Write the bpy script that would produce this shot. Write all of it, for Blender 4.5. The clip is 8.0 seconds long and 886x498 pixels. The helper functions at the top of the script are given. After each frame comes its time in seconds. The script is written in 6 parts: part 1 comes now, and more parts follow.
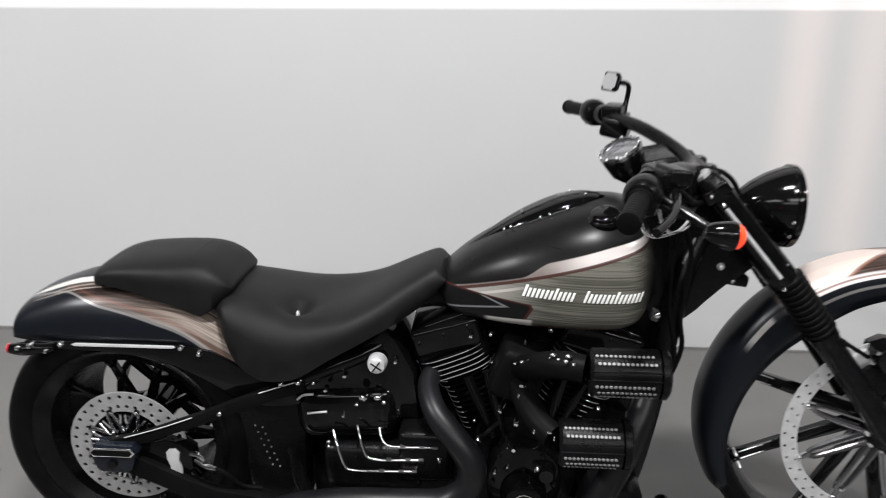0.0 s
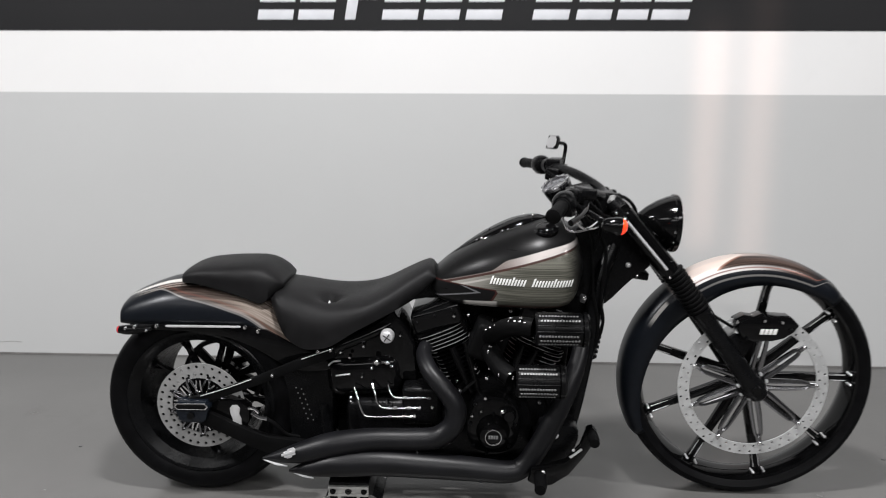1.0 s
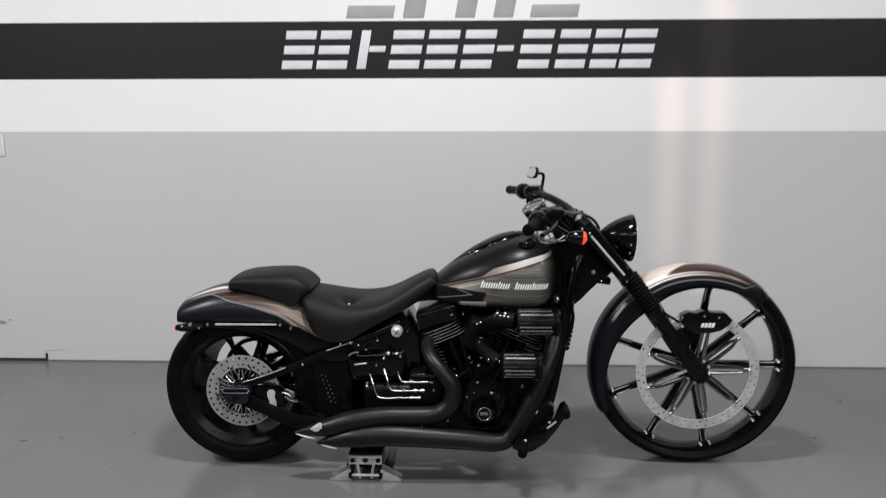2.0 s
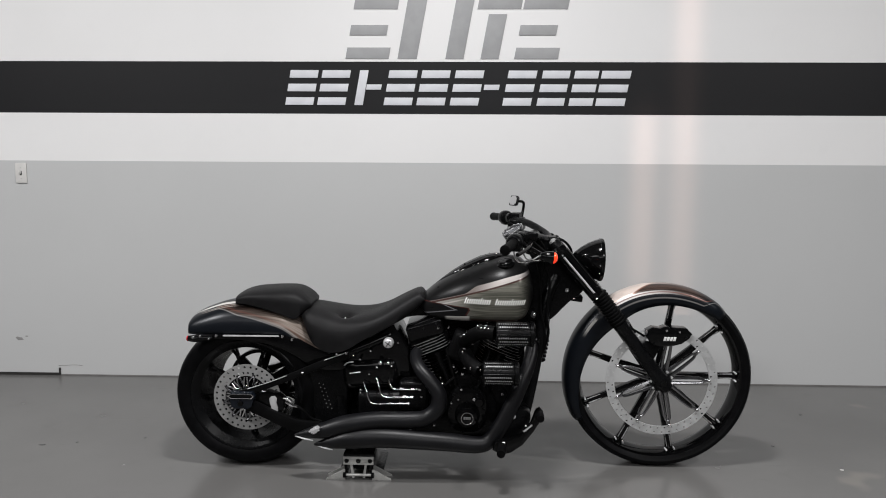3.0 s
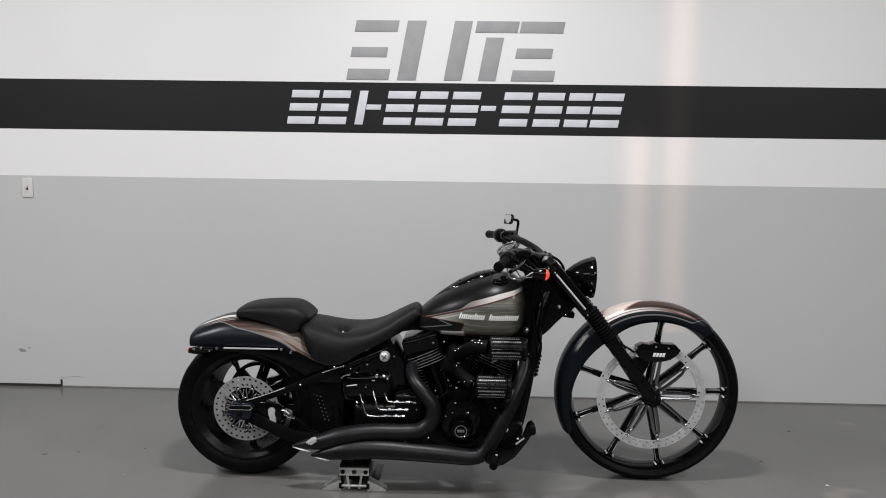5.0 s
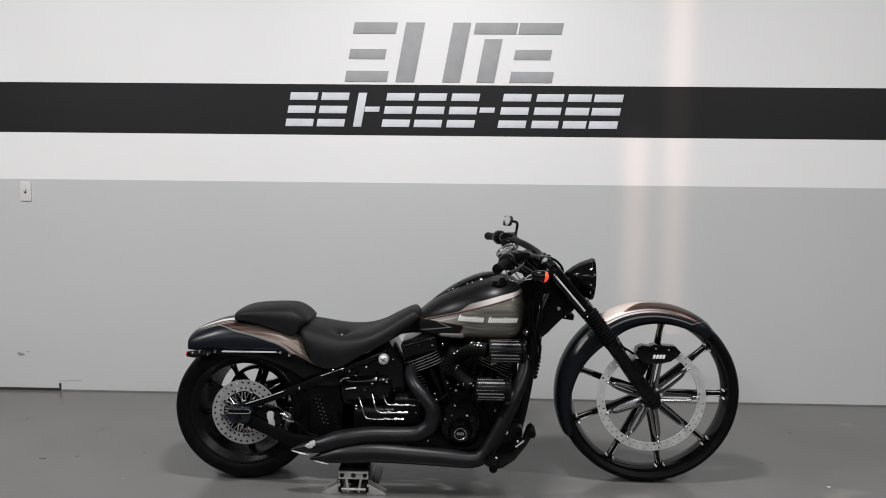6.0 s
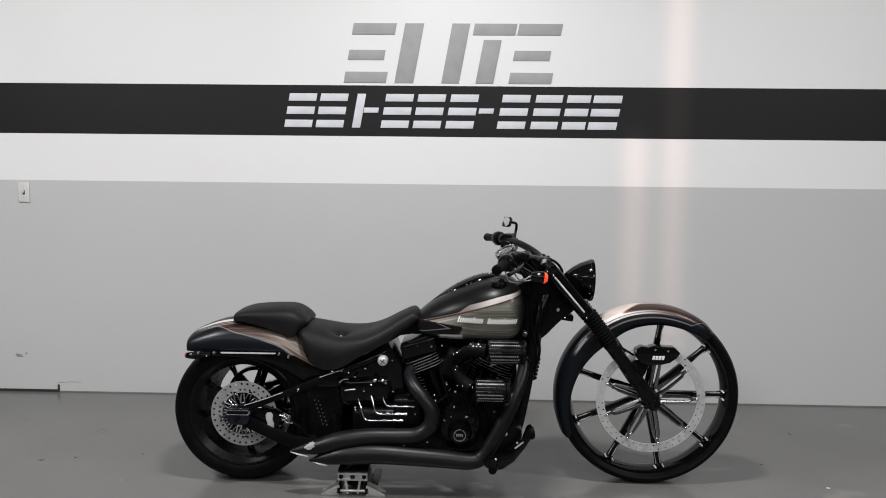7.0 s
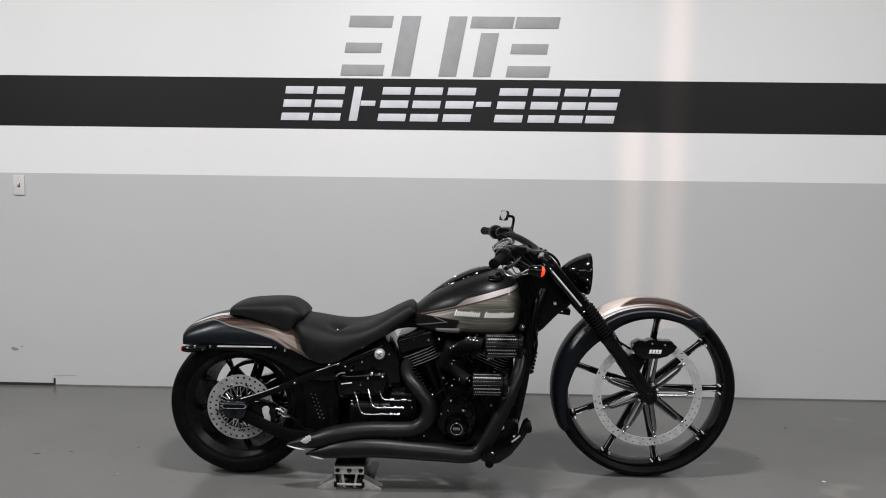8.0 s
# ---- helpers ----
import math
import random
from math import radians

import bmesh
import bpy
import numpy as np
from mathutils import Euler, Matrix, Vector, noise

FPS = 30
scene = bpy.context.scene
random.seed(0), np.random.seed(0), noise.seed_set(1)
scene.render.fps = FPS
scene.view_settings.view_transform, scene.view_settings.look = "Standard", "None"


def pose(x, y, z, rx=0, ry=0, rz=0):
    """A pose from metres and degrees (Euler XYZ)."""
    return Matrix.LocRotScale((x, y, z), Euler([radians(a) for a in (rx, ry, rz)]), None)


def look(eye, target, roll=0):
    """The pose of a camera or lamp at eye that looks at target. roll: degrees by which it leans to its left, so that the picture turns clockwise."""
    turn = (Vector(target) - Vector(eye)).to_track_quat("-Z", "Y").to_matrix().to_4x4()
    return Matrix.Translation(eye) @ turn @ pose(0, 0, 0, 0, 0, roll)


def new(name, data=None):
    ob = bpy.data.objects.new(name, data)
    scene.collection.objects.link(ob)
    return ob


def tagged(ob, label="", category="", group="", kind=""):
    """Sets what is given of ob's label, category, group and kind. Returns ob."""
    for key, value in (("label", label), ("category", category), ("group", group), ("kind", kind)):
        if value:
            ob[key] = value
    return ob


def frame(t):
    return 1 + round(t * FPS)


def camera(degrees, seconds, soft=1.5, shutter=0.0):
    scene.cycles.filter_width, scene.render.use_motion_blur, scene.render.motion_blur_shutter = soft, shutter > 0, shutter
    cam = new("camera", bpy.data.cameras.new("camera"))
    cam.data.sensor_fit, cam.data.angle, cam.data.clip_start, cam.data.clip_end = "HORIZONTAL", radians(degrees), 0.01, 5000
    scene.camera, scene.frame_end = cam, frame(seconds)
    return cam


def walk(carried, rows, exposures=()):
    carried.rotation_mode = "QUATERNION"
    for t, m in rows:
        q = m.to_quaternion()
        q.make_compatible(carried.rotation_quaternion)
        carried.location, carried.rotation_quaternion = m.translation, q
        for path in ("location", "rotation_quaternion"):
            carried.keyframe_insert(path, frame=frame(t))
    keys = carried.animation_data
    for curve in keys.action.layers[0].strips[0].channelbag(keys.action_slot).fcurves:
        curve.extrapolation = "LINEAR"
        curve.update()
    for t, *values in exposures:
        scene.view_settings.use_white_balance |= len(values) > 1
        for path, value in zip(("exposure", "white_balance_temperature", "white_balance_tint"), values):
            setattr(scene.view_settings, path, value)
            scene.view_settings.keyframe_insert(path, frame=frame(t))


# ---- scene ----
cam = camera(59.2, 8.0, soft=1.0, shutter=0.5)
PATH = [
    (0, (-0.924, -1.755, 1.388), (-1.053, 0.138, 0.757), 0.1),
    (0.1, (-0.924, -1.838, 1.389), (-1.044, 0.069, 0.8), 0.2),
    (0.2, (-0.923, -1.921, 1.39), (-1.024, -0.001, 0.839), 0.2),
    (0.3, (-0.923, -2.003, 1.391), (-1.01, -0.074, 0.871), 0.3),
    (0.4, (-0.923, -2.084, 1.392), (-1.015, -0.148, 0.9), 0.3),
    (0.5, (-0.923, -2.164, 1.392), (-1.009, -0.23, 0.893), 0.3),
    (0.6, (-0.923, -2.242, 1.389), (-1.012, -0.307, 0.89), 0.3),
    (0.7, (-0.922, -2.317, 1.383), (-1.006, -0.381, 0.889), 0.2),
    (0.8, (-0.921, -2.39, 1.375), (-1.004, -0.449, 0.9), 0.2),
    (0.9, (-0.919, -2.461, 1.369), (-0.995, -0.513, 0.922), 0.2),
    (1, (-0.915, -2.53, 1.366), (-0.99, -0.575, 0.952), 0.2),
    (1.1, (-0.909, -2.596, 1.369), (-0.979, -0.638, 0.965), 0.2),
    (1.2, (-0.901, -2.66, 1.376), (-0.979, -0.705, 0.959), 0.3),
    (1.3, (-0.893, -2.721, 1.384), (-0.983, -0.771, 0.95), 0.3),
    (1.4, (-0.886, -2.78, 1.393), (-0.983, -0.827, 0.973), 0.4),
    (1.5, (-0.884, -2.837, 1.399), (-0.974, -0.877, 1.01), 0.4),
    (1.6, (-0.885, -2.892, 1.402), (-0.975, -0.93, 1.026), 0.3),
    (1.7, (-0.888, -2.945, 1.404), (-0.98, -0.982, 1.035), 0.2),
    (1.8, (-0.893, -2.997, 1.405), (-0.98, -1.032, 1.041), 0.0),
    (1.9, (-0.897, -3.047, 1.405), (-0.975, -1.08, 1.05), -0.1),
    (2, (-0.9, -3.095, 1.406), (-0.969, -1.125, 1.069), -0.1),
    (2.2, (-0.902, -3.186, 1.408), (-0.958, -1.207, 1.126), 0.4),
    (3.3, (-0.838, -3.456, 1.408), (-0.901, -1.473, 1.155), 0.3),
    (3.5, (-0.851, -3.468, 1.412), (-0.914, -1.485, 1.164), 0.6),
    (4, (-0.839, -3.504, 1.413), (-0.9, -1.518, 1.189), 0.4),
    (4.5, (-0.836, -3.519, 1.416), (-0.895, -1.531, 1.202), 0.9),
    (6, (-0.827, -3.504, 1.416), (-0.887, -1.516, 1.209), 0.6),
    (6.5, (-0.832, -3.503, 1.419), (-0.889, -1.514, 1.222), 0.7),
    (7, (-0.829, -3.5, 1.417), (-0.886, -1.511, 1.212), 0.6),
    (7.5, (-0.828, -3.496, 1.413), (-0.883, -1.508, 1.198), 0.5),
    (8, (-0.831, -3.493, 1.414), (-0.879, -1.506, 1.194), 0.7),
]
walk(cam, [(t, look(eye, target, roll)) for t, eye, target, roll in PATH],
     exposures=[(0, 0.36), (0.5, 0.24), (1, 0.16), (2, -0.05), (3.5, -0.25), (4.5, -0.24), (6, -0.17), (8, -0.16)])

# ---- light ----
world = bpy.data.worlds.new("room_air")
scene.world = world
world.use_nodes = True
world.node_tree.nodes["Background"].inputs[0].default_value = (0.5, 0.52, 0.55, 1)
world.node_tree.nodes["Background"].inputs[1].default_value = 0.035


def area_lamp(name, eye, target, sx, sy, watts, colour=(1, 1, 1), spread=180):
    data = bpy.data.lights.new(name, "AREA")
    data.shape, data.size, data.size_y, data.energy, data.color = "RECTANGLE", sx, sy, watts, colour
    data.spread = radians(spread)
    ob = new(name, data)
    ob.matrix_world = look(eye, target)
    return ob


CEIL = 3.8
WHITE = (0.987, 0.98, 0.988)
for lx, ly, watts in ((-1.00, -1.05, 118), (-4.4, -1.75, 180), (2.6, -1.75, 116)):
    area_lamp("ceiling_lamp", (lx, ly, CEIL - 0.06), (lx, ly + 0.001, 0), 0.40, 0.25, watts, WHITE)
# wide panels over the back of the room
for lx, ly, watts in ((-4.0, -4.6, 46), (-1.1, -4.6, 52), (1.8, -4.6, 106), (-2.6, -6.8, 34), (0.5, -6.8, 52)):
    area_lamp("ceiling_panel", (lx, ly, CEIL - 0.06), (lx, ly + 0.001, 0), 1.9, 1.2, watts, WHITE)
# added lamps throw tall narrow streaks of light on the wall; no source is built
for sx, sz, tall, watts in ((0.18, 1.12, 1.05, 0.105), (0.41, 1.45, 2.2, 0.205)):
    area_lamp("wall_streak_light", (sx + 0.30, -4.6, sz + 1.15), (sx, 1.2, sz), 0.09, tall, watts, (1.0, 0.64, 0.53), 2.4)

# ---- materials ----


class Nodes:
    """A short way to wire a node material."""

    def __init__(self, name):
        self.mat = bpy.data.materials.new(name)
        self.mat.use_nodes = True
        self.tree = self.mat.node_tree
        self.bsdf = self.tree.nodes["Principled BSDF"]

    def add(self, kind, **props):
        n = self.tree.nodes.new(kind)
        for k, v in props.items():
            setattr(n, k, v)
        return n

    def wire(self, a, b):
        self.tree.links.new(a, b)

    def put(self, socket, v):
        if isinstance(v, (int, float)):
            socket.default_value = v
        elif isinstance(v, tuple):
            socket.default_value = (*v, 1) if len(v) == 3 else v
        else:
            self.wire(v, socket)

    def math(self, op, a, b=0.0, c=0.0):
        n = self.add("ShaderNodeMath", operation=op)
        for s, v in zip(n.inputs, (a, b, c)):
            self.put(s, v)
        return n.outputs[0]

    def step(self, v, lo, hi, a=0.0, b=1.0):
        n = self.add("ShaderNodeMapRange", interpolation_type="SMOOTHSTEP")
        for s, x in zip(n.inputs[:5], (v, lo, hi, a, b)):
            self.put(s, x)
        return n.outputs[0]

    def mix(self, f, a, b):
        n = self.add("ShaderNodeMix", data_type="RGBA")
        self.put(n.inputs[0], f)
        self.put(n.inputs[6], a)
        self.put(n.inputs[7], b)
        return n.outputs[2]

    def coords(self, scale=(1, 1, 1), out="Object"):
        t = self.add("ShaderNodeTexCoord")
        m = self.add("ShaderNodeMapping")
        m.inputs["Scale"].default_value = scale
        self.wire(t.outputs[out], m.inputs[0])
        return m.outputs[0]

    def noise(self, scale, detail=4, rough=0.55, stretch=(1, 1, 1)):
        n = self.add("ShaderNodeTexNoise")
        n.inputs["Scale"].default_value, n.inputs["Detail"].default_value, n.inputs["Roughness"].default_value = scale, detail, rough
        self.wire(self.coords(stretch), n.inputs["Vector"])
        return n.outputs[0]

    def bump(self, height, strength, distance=0.002):
        n = self.add("ShaderNodeBump")
        n.inputs["Strength"].default_value, n.inputs["Distance"].default_value = strength, distance
        self.wire(height, n.inputs["Height"])
        self.wire(n.outputs[0], self.bsdf.inputs["Normal"])

    def finish(self, colour, rough, metal=0.0, coat=0.0, spec=0.5):
        self.put(self.bsdf.inputs["Base Color"], colour)
        self.put(self.bsdf.inputs["Roughness"], rough)
        self.put(self.bsdf.inputs["Metallic"], metal)
        self.put(self.bsdf.inputs["Coat Weight"], coat)
        self.bsdf.inputs["Coat Roughness"].default_value = 0.05
        self.bsdf.inputs["Specular IOR Level"].default_value = spec
        return self.mat


def surface(name, colour, rough, metal=0.0, coat=0.0, var=0.15, scale=14, grain=180, bump=0.1, dist=0.001, spec=0.5, rvar=0.08):
    """A plain surface with stains at a large and grain at a small scale."""
    n = Nodes(name)
    big, small = n.noise(scale, 5), n.noise(grain, 3)
    lo, hi = tuple(c * (1 - var) for c in colour), tuple(min(1, c * (1 + var)) for c in colour)
    c = n.mix(n.step(big, 0.3, 0.7), lo, hi)
    r = n.math("ADD", n.math("MULTIPLY", n.math("SUBTRACT", big, 0.5), 2 * rvar), rough)
    r = n.math("ADD", n.math("MULTIPLY", n.math("SUBTRACT", small, 0.5), rvar), r)
    if bump:
        n.bump(small, bump, dist)
    return n.finish(c, r, metal, coat, spec)


def wall_paint(name, colour, rough, spec=0.5):
    n = Nodes(name)
    big, mid = n.noise(0.9, 4), n.noise(7, 5)
    orange = n.noise(140, 2)
    c = n.mix(n.step(big, 0.25, 0.75), tuple(v * 0.965 for v in colour), colour)
    c = n.mix(n.math("MULTIPLY", n.step(mid, 0.62, 0.8), 0.25), c, tuple(v * 0.93 for v in colour))
    n.bump(n.math("ADD", orange, n.math("MULTIPLY", mid, 1.5)), 0.12, 0.0012)
    return n.finish(c, n.math("ADD", n.math("MULTIPLY", mid, 0.12), rough), spec=spec)


def floor_paint():
    n = Nodes("grey_epoxy_floor")
    big, mid, fine = n.noise(0.7, 5), n.noise(5, 6), n.noise(90, 3)
    c = n.mix(n.step(big, 0.3, 0.7), (0.110, 0.107, 0.104), (0.129, 0.126, 0.122))
    c = n.mix(n.math("MULTIPLY", n.step(mid, 0.58, 0.75), 0.35), c, (0.100, 0.097, 0.094))
    stain = n.noise(1.7, 3)
    c = n.mix(n.math("MULTIPLY", n.step(stain, 0.66, 0.74), 0.45), c, (0.215, 0.199, 0.176))
    scuff = n.noise(2.5, 8, 0.7, (1, 6, 1))
    c = n.mix(n.math("MULTIPLY", n.step(scuff, 0.62, 0.66), 0.25), c, (0.094, 0.092, 0.090))
    r = n.math("ADD", n.math("MULTIPLY", mid, 0.20), 0.13)
    n.bump(n.math("ADD", mid, n.math("MULTIPLY", fine, 0.3)), 0.1, 0.0015)
    return n.finish(c, r, spec=0.5)


CHARCOAL, PIN = (0.0060, 0.0060, 0.0062), (0.15, 0.055, 0.04)


def fade(n, colour):
    """Airbrushed metal flake of a painted panel."""
    flake = n.noise(900, 2)
    return n.mix(n.step(flake, 0.35, 0.75), tuple(v * 0.85 for v in colour), tuple(min(1, v * 1.15) for v in colour))


def tank_paint():
    """Charcoal with a champagne side panel, pinstripes and fine brushed lines."""
    n = Nodes("charcoal_champagne_tank_paint")
    sep = n.add("ShaderNodeSeparateXYZ")
    t = n.add("ShaderNodeTexCoord")
    n.wire(t.outputs["Object"], sep.inputs[0])
    x, z = sep.outputs[0], sep.outputs[2]
    u = n.math("DIVIDE", n.math("ADD", x, 1.03), 0.42)
    # lower rim of the stripe climbs towards the steering head; the stripe steps up to a broad bright blade
    rim = n.math("ADD", 0.739, n.math("MULTIPLY", u, 0.124))
    wide = n.math("SUBTRACT", n.step(u, 0.40, 0.55, 0.006, 0.026), n.step(u, 0.80, 1.12, 0.0, 0.008))
    d = n.math("SUBTRACT", n.math("ADD", rim, wide), z)
    e = n.math("SUBTRACT", rim, z)
    lines = n.noise(30, 2, 0.5, (0.05, 1, 11))
    panel = n.mix(n.step(lines, 0.35, 0.65), (0.060, 0.060, 0.049), (0.142, 0.138, 0.116))
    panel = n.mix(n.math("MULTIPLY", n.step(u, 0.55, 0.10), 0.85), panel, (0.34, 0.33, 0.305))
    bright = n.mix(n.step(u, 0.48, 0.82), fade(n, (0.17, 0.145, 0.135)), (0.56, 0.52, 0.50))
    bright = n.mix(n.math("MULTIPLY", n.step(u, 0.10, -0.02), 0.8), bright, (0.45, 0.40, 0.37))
    dark = n.mix(n.noise(60, 3), CHARCOAL, (0.0092, 0.0092, 0.0094))
    c = n.mix(n.step(d, -0.001, 0.002), dark, bright)
    c = n.mix(n.step(e, -0.001, 0.001), c, panel)
    pin = n.math("MULTIPLY", n.step(e, -0.004, -0.002), n.step(e, 0.005, 0.003))
    c = n.mix(n.math("MULTIPLY", pin, 0.92), c, (0.045, 0.016, 0.013))
    lower = n.math("MULTIPLY", n.math("MULTIPLY", n.step(e, 0.012, 0.015), n.step(e, 0.021, 0.018)), n.step(u, 0.5, 0.3))
    c = n.mix(n.math("MULTIPLY", lower, 0.7), c, (0.50, 0.47, 0.44))
    # dark tongues low at the back: a pointed one with a light rim, a red-edged one before it
    low = n.math("SUBTRACT", n.math("ADD", 0.750, n.math("MULTIPLY", u, -0.030)), z)
    ends = n.math("ADD", u, n.math("MULTIPLY", n.math("ABSOLUTE", n.math("SUBTRACT", low, 0.008)), 1.3))
    red = n.math("MULTIPLY", n.step(low, -0.003, -0.001), n.step(ends, 0.470, 0.463))
    c = n.mix(red, c, (0.048, 0.017, 0.015))
    tongue = n.math("MULTIPLY", n.step(low, 0.0, 0.003), n.step(ends, 0.455, 0.445))
    c = n.mix(tongue, c, dark)
    point = n.math("ADD", u, n.math("MULTIPLY", n.math("ABSOLUTE", n.math("SUBTRACT", low, 0.015)), 9.0))
    tip = n.math("MULTIPLY", n.math("MULTIPLY", n.step(point, 0.300, 0.312), n.step(point, 0.350, 0.338)), tongue)
    c = n.mix(n.math("MULTIPLY", tip, 0.75), c, (0.20, 0.20, 0.21))
    foot = n.math("MULTIPLY", n.step(n.math("ADD", z, n.math("MULTIPLY", u, -0.03)), 0.689, 0.686), n.math("MULTIPLY", n.step(u, 0.20, 0.24), n.step(u, 0.47, 0.45)))
    c = n.mix(foot, c, (0.60, 0.58, 0.55))
    sill = n.math("MULTIPLY", n.step(z, 0.691, 0.688), n.step(u, 0.46, 0.50))
    c = n.mix(n.math("MULTIPLY", sill, 0.8), c, (0.048, 0.017, 0.015))
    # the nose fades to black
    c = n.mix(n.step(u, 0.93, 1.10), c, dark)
    return n.finish(c, n.math("ADD", n.math("MULTIPLY", lines, 0.08), 0.25), 0.15, 0.0, 0.13)


def fender_paint(name, span, cut, open_crown=0.0, widen=0.0, tone=1.0, lead=0.05, dim=None, pins=0.75, blade=None, rim=(-0.075, -0.045), silver=False, lip=0.12, deep=(0.33, 0.25, 0.20), nose=0.0, lean=0.0):
    """Charcoal fender; u runs along it, v from rim to rim. The champagne panel lies on the crown within span."""
    n = Nodes(name)
    uv = n.add("ShaderNodeUVMap")
    uv.uv_map = "UVMap"
    sep = n.add("ShaderNodeSeparateXYZ")
    n.wire(uv.outputs[0], sep.inputs[0])
    u, v = sep.outputs[0], sep.outputs[1]
    side = n.math("ABSOLUTE", n.math("SUBTRACT", v, 0.5))
    wave = n.math("MULTIPLY", n.math("SINE", n.math("MULTIPLY", u, 9.0)), 0.012)
    d = n.math("SUBTRACT", n.math("ADD", n.math("ADD", cut, n.math("MULTIPLY", u, widen)), wave), side)
    taper = n.step(u, span[0], span[0] + lead, 0.6 * cut, 0.0)
    d = n.math("SUBTRACT", d, taper)
    inside = n.math("MULTIPLY", n.step(u, span[0], span[0] + 0.03), n.step(u, span[1], span[1] - 0.05))
    if open_crown:
        inside = n.math("MULTIPLY", inside, n.step(side, open_crown - 0.02, open_crown + 0.02))
    grain = n.add("ShaderNodeTexNoise")
    grain.inputs["Scale"].default_value, grain.inputs["Detail"].default_value = 1.0, 3
    n.wire(n.coords((3.0, 46.0, 1.0), "UV"), grain.inputs["Vector"])
    streak = grain.outputs[0]
    panel = n.mix(n.step(streak, 0.35, 0.65), tuple(tone * v for v in deep), tuple(tone * v for v in (0.50, 0.42, 0.36)))
    panel = n.mix(n.step(d, 0.3 * lip, lip), tuple(tone * v for v in (0.62, 0.56, 0.52)), panel)
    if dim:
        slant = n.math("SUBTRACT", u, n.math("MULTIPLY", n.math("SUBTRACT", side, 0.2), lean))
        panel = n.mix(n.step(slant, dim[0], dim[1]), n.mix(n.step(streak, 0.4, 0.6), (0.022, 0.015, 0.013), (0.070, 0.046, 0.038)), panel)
    if silver:
        # a brown line along the edge of the pale patch
        swoosh = n.math("MULTIPLY", n.step(slant, dim[0] - 0.004, dim[0] + 0.004), n.step(slant, dim[1] + 0.004, dim[1] - 0.004))
        panel = n.mix(n.math("MULTIPLY", swoosh, 0.7), panel, (0.16, 0.060, 0.035))
        # highlight painted as a silver band over the skirt; pale crown line; both fade frontward
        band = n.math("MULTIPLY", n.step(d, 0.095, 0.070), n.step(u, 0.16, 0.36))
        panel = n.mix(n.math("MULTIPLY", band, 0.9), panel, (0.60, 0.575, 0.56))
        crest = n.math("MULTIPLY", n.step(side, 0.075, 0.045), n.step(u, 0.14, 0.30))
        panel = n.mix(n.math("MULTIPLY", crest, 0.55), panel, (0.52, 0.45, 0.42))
    dark = n.mix(n.noise(50, 3), (0.0045, 0.0055, 0.0074), (0.0068, 0.0084, 0.0116))
    c = n.mix(n.math("MULTIPLY", n.step(d, 0.0, 0.01), inside), dark, panel)
    if silver:
        # a pale blade low behind the fork
        tail = n.math("MULTIPLY", n.math("MULTIPLY", n.step(u, 0.550, 0.565), n.step(u, 0.650, 0.60)), n.math("LESS_THAN", n.math("ABSOLUTE", n.math("SUBTRACT", side, n.math("ADD", 0.31, n.math("MULTIPLY", n.math("SUBTRACT", u, 0.55), 0.3)))), 0.028))
        c = n.mix(n.math("MULTIPLY", tail, 0.8), c, (0.38, 0.37, 0.35))
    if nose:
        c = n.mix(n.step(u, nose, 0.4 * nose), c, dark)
    pin = n.math("MULTIPLY", n.math("MULTIPLY", n.step(d, 0.03, 0.04), n.step(d, 0.06, 0.05)), inside)
    c = n.mix(n.math("MULTIPLY", pin, pins), c, PIN)
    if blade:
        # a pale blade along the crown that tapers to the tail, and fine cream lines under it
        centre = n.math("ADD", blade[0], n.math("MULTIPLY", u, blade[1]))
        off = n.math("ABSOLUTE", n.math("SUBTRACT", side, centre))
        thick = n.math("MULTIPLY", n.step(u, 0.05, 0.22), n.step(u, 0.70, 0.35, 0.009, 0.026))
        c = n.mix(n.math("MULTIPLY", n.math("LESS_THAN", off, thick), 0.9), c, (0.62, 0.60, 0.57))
        for gap in (0.055, 0.085):
            hair = n.math("MULTIPLY", n.math("LESS_THAN", n.math("ABSOLUTE", n.math("SUBTRACT", n.math("SUBTRACT", side, centre), n.math("ADD", gap, wave))), 0.0045), n.step(u, 0.10, 0.25))
            c = n.mix(n.math("MULTIPLY", hair, 0.65), c, (0.45, 0.40, 0.36))
    # grey line by the panel; on the front fender it paints the skirt's highlight
    edge = n.math("MULTIPLY", n.math("MULTIPLY", n.step(d, rim[0], rim[0] + 0.01), n.step(d, rim[1], rim[1] - 0.01)), n.step(u, span[1], span[1] - 0.05))
    c = n.mix(n.math("MULTIPLY", edge, 0.6), c, (0.25, 0.24, 0.23))
    return n.finish(c, n.math("ADD", n.math("MULTIPLY", streak, 0.08), 0.26), 0.15, 0.0, 0.20)


GREY_WALL = wall_paint("grey_wall_paint", (0.525, 0.53, 0.528), 0.33)
WHITE_WALL = wall_paint("white_wall_paint", (0.80, 0.795, 0.79), 0.36)
BLACK_BAND = wall_paint("black_band_paint", (0.013, 0.013, 0.014), 0.45, 0.22)
SIGN_GREY = surface("grey_sign_vinyl", (0.335, 0.338, 0.342), 0.55, spec=0.3, var=0.05)
SIGN_WHITE = surface("white_sign_vinyl", (0.64, 0.65, 0.68), 0.4, var=0.04)
CEILING = surface("dark_ceiling_paint", (0.06, 0.06, 0.06), 0.9, var=0.06, scale=2)
FAR_WALL = surface("dull_far_wall_paint", (0.05, 0.05, 0.052), 0.7, var=0.1, scale=1.5)
FLOOR = floor_paint()
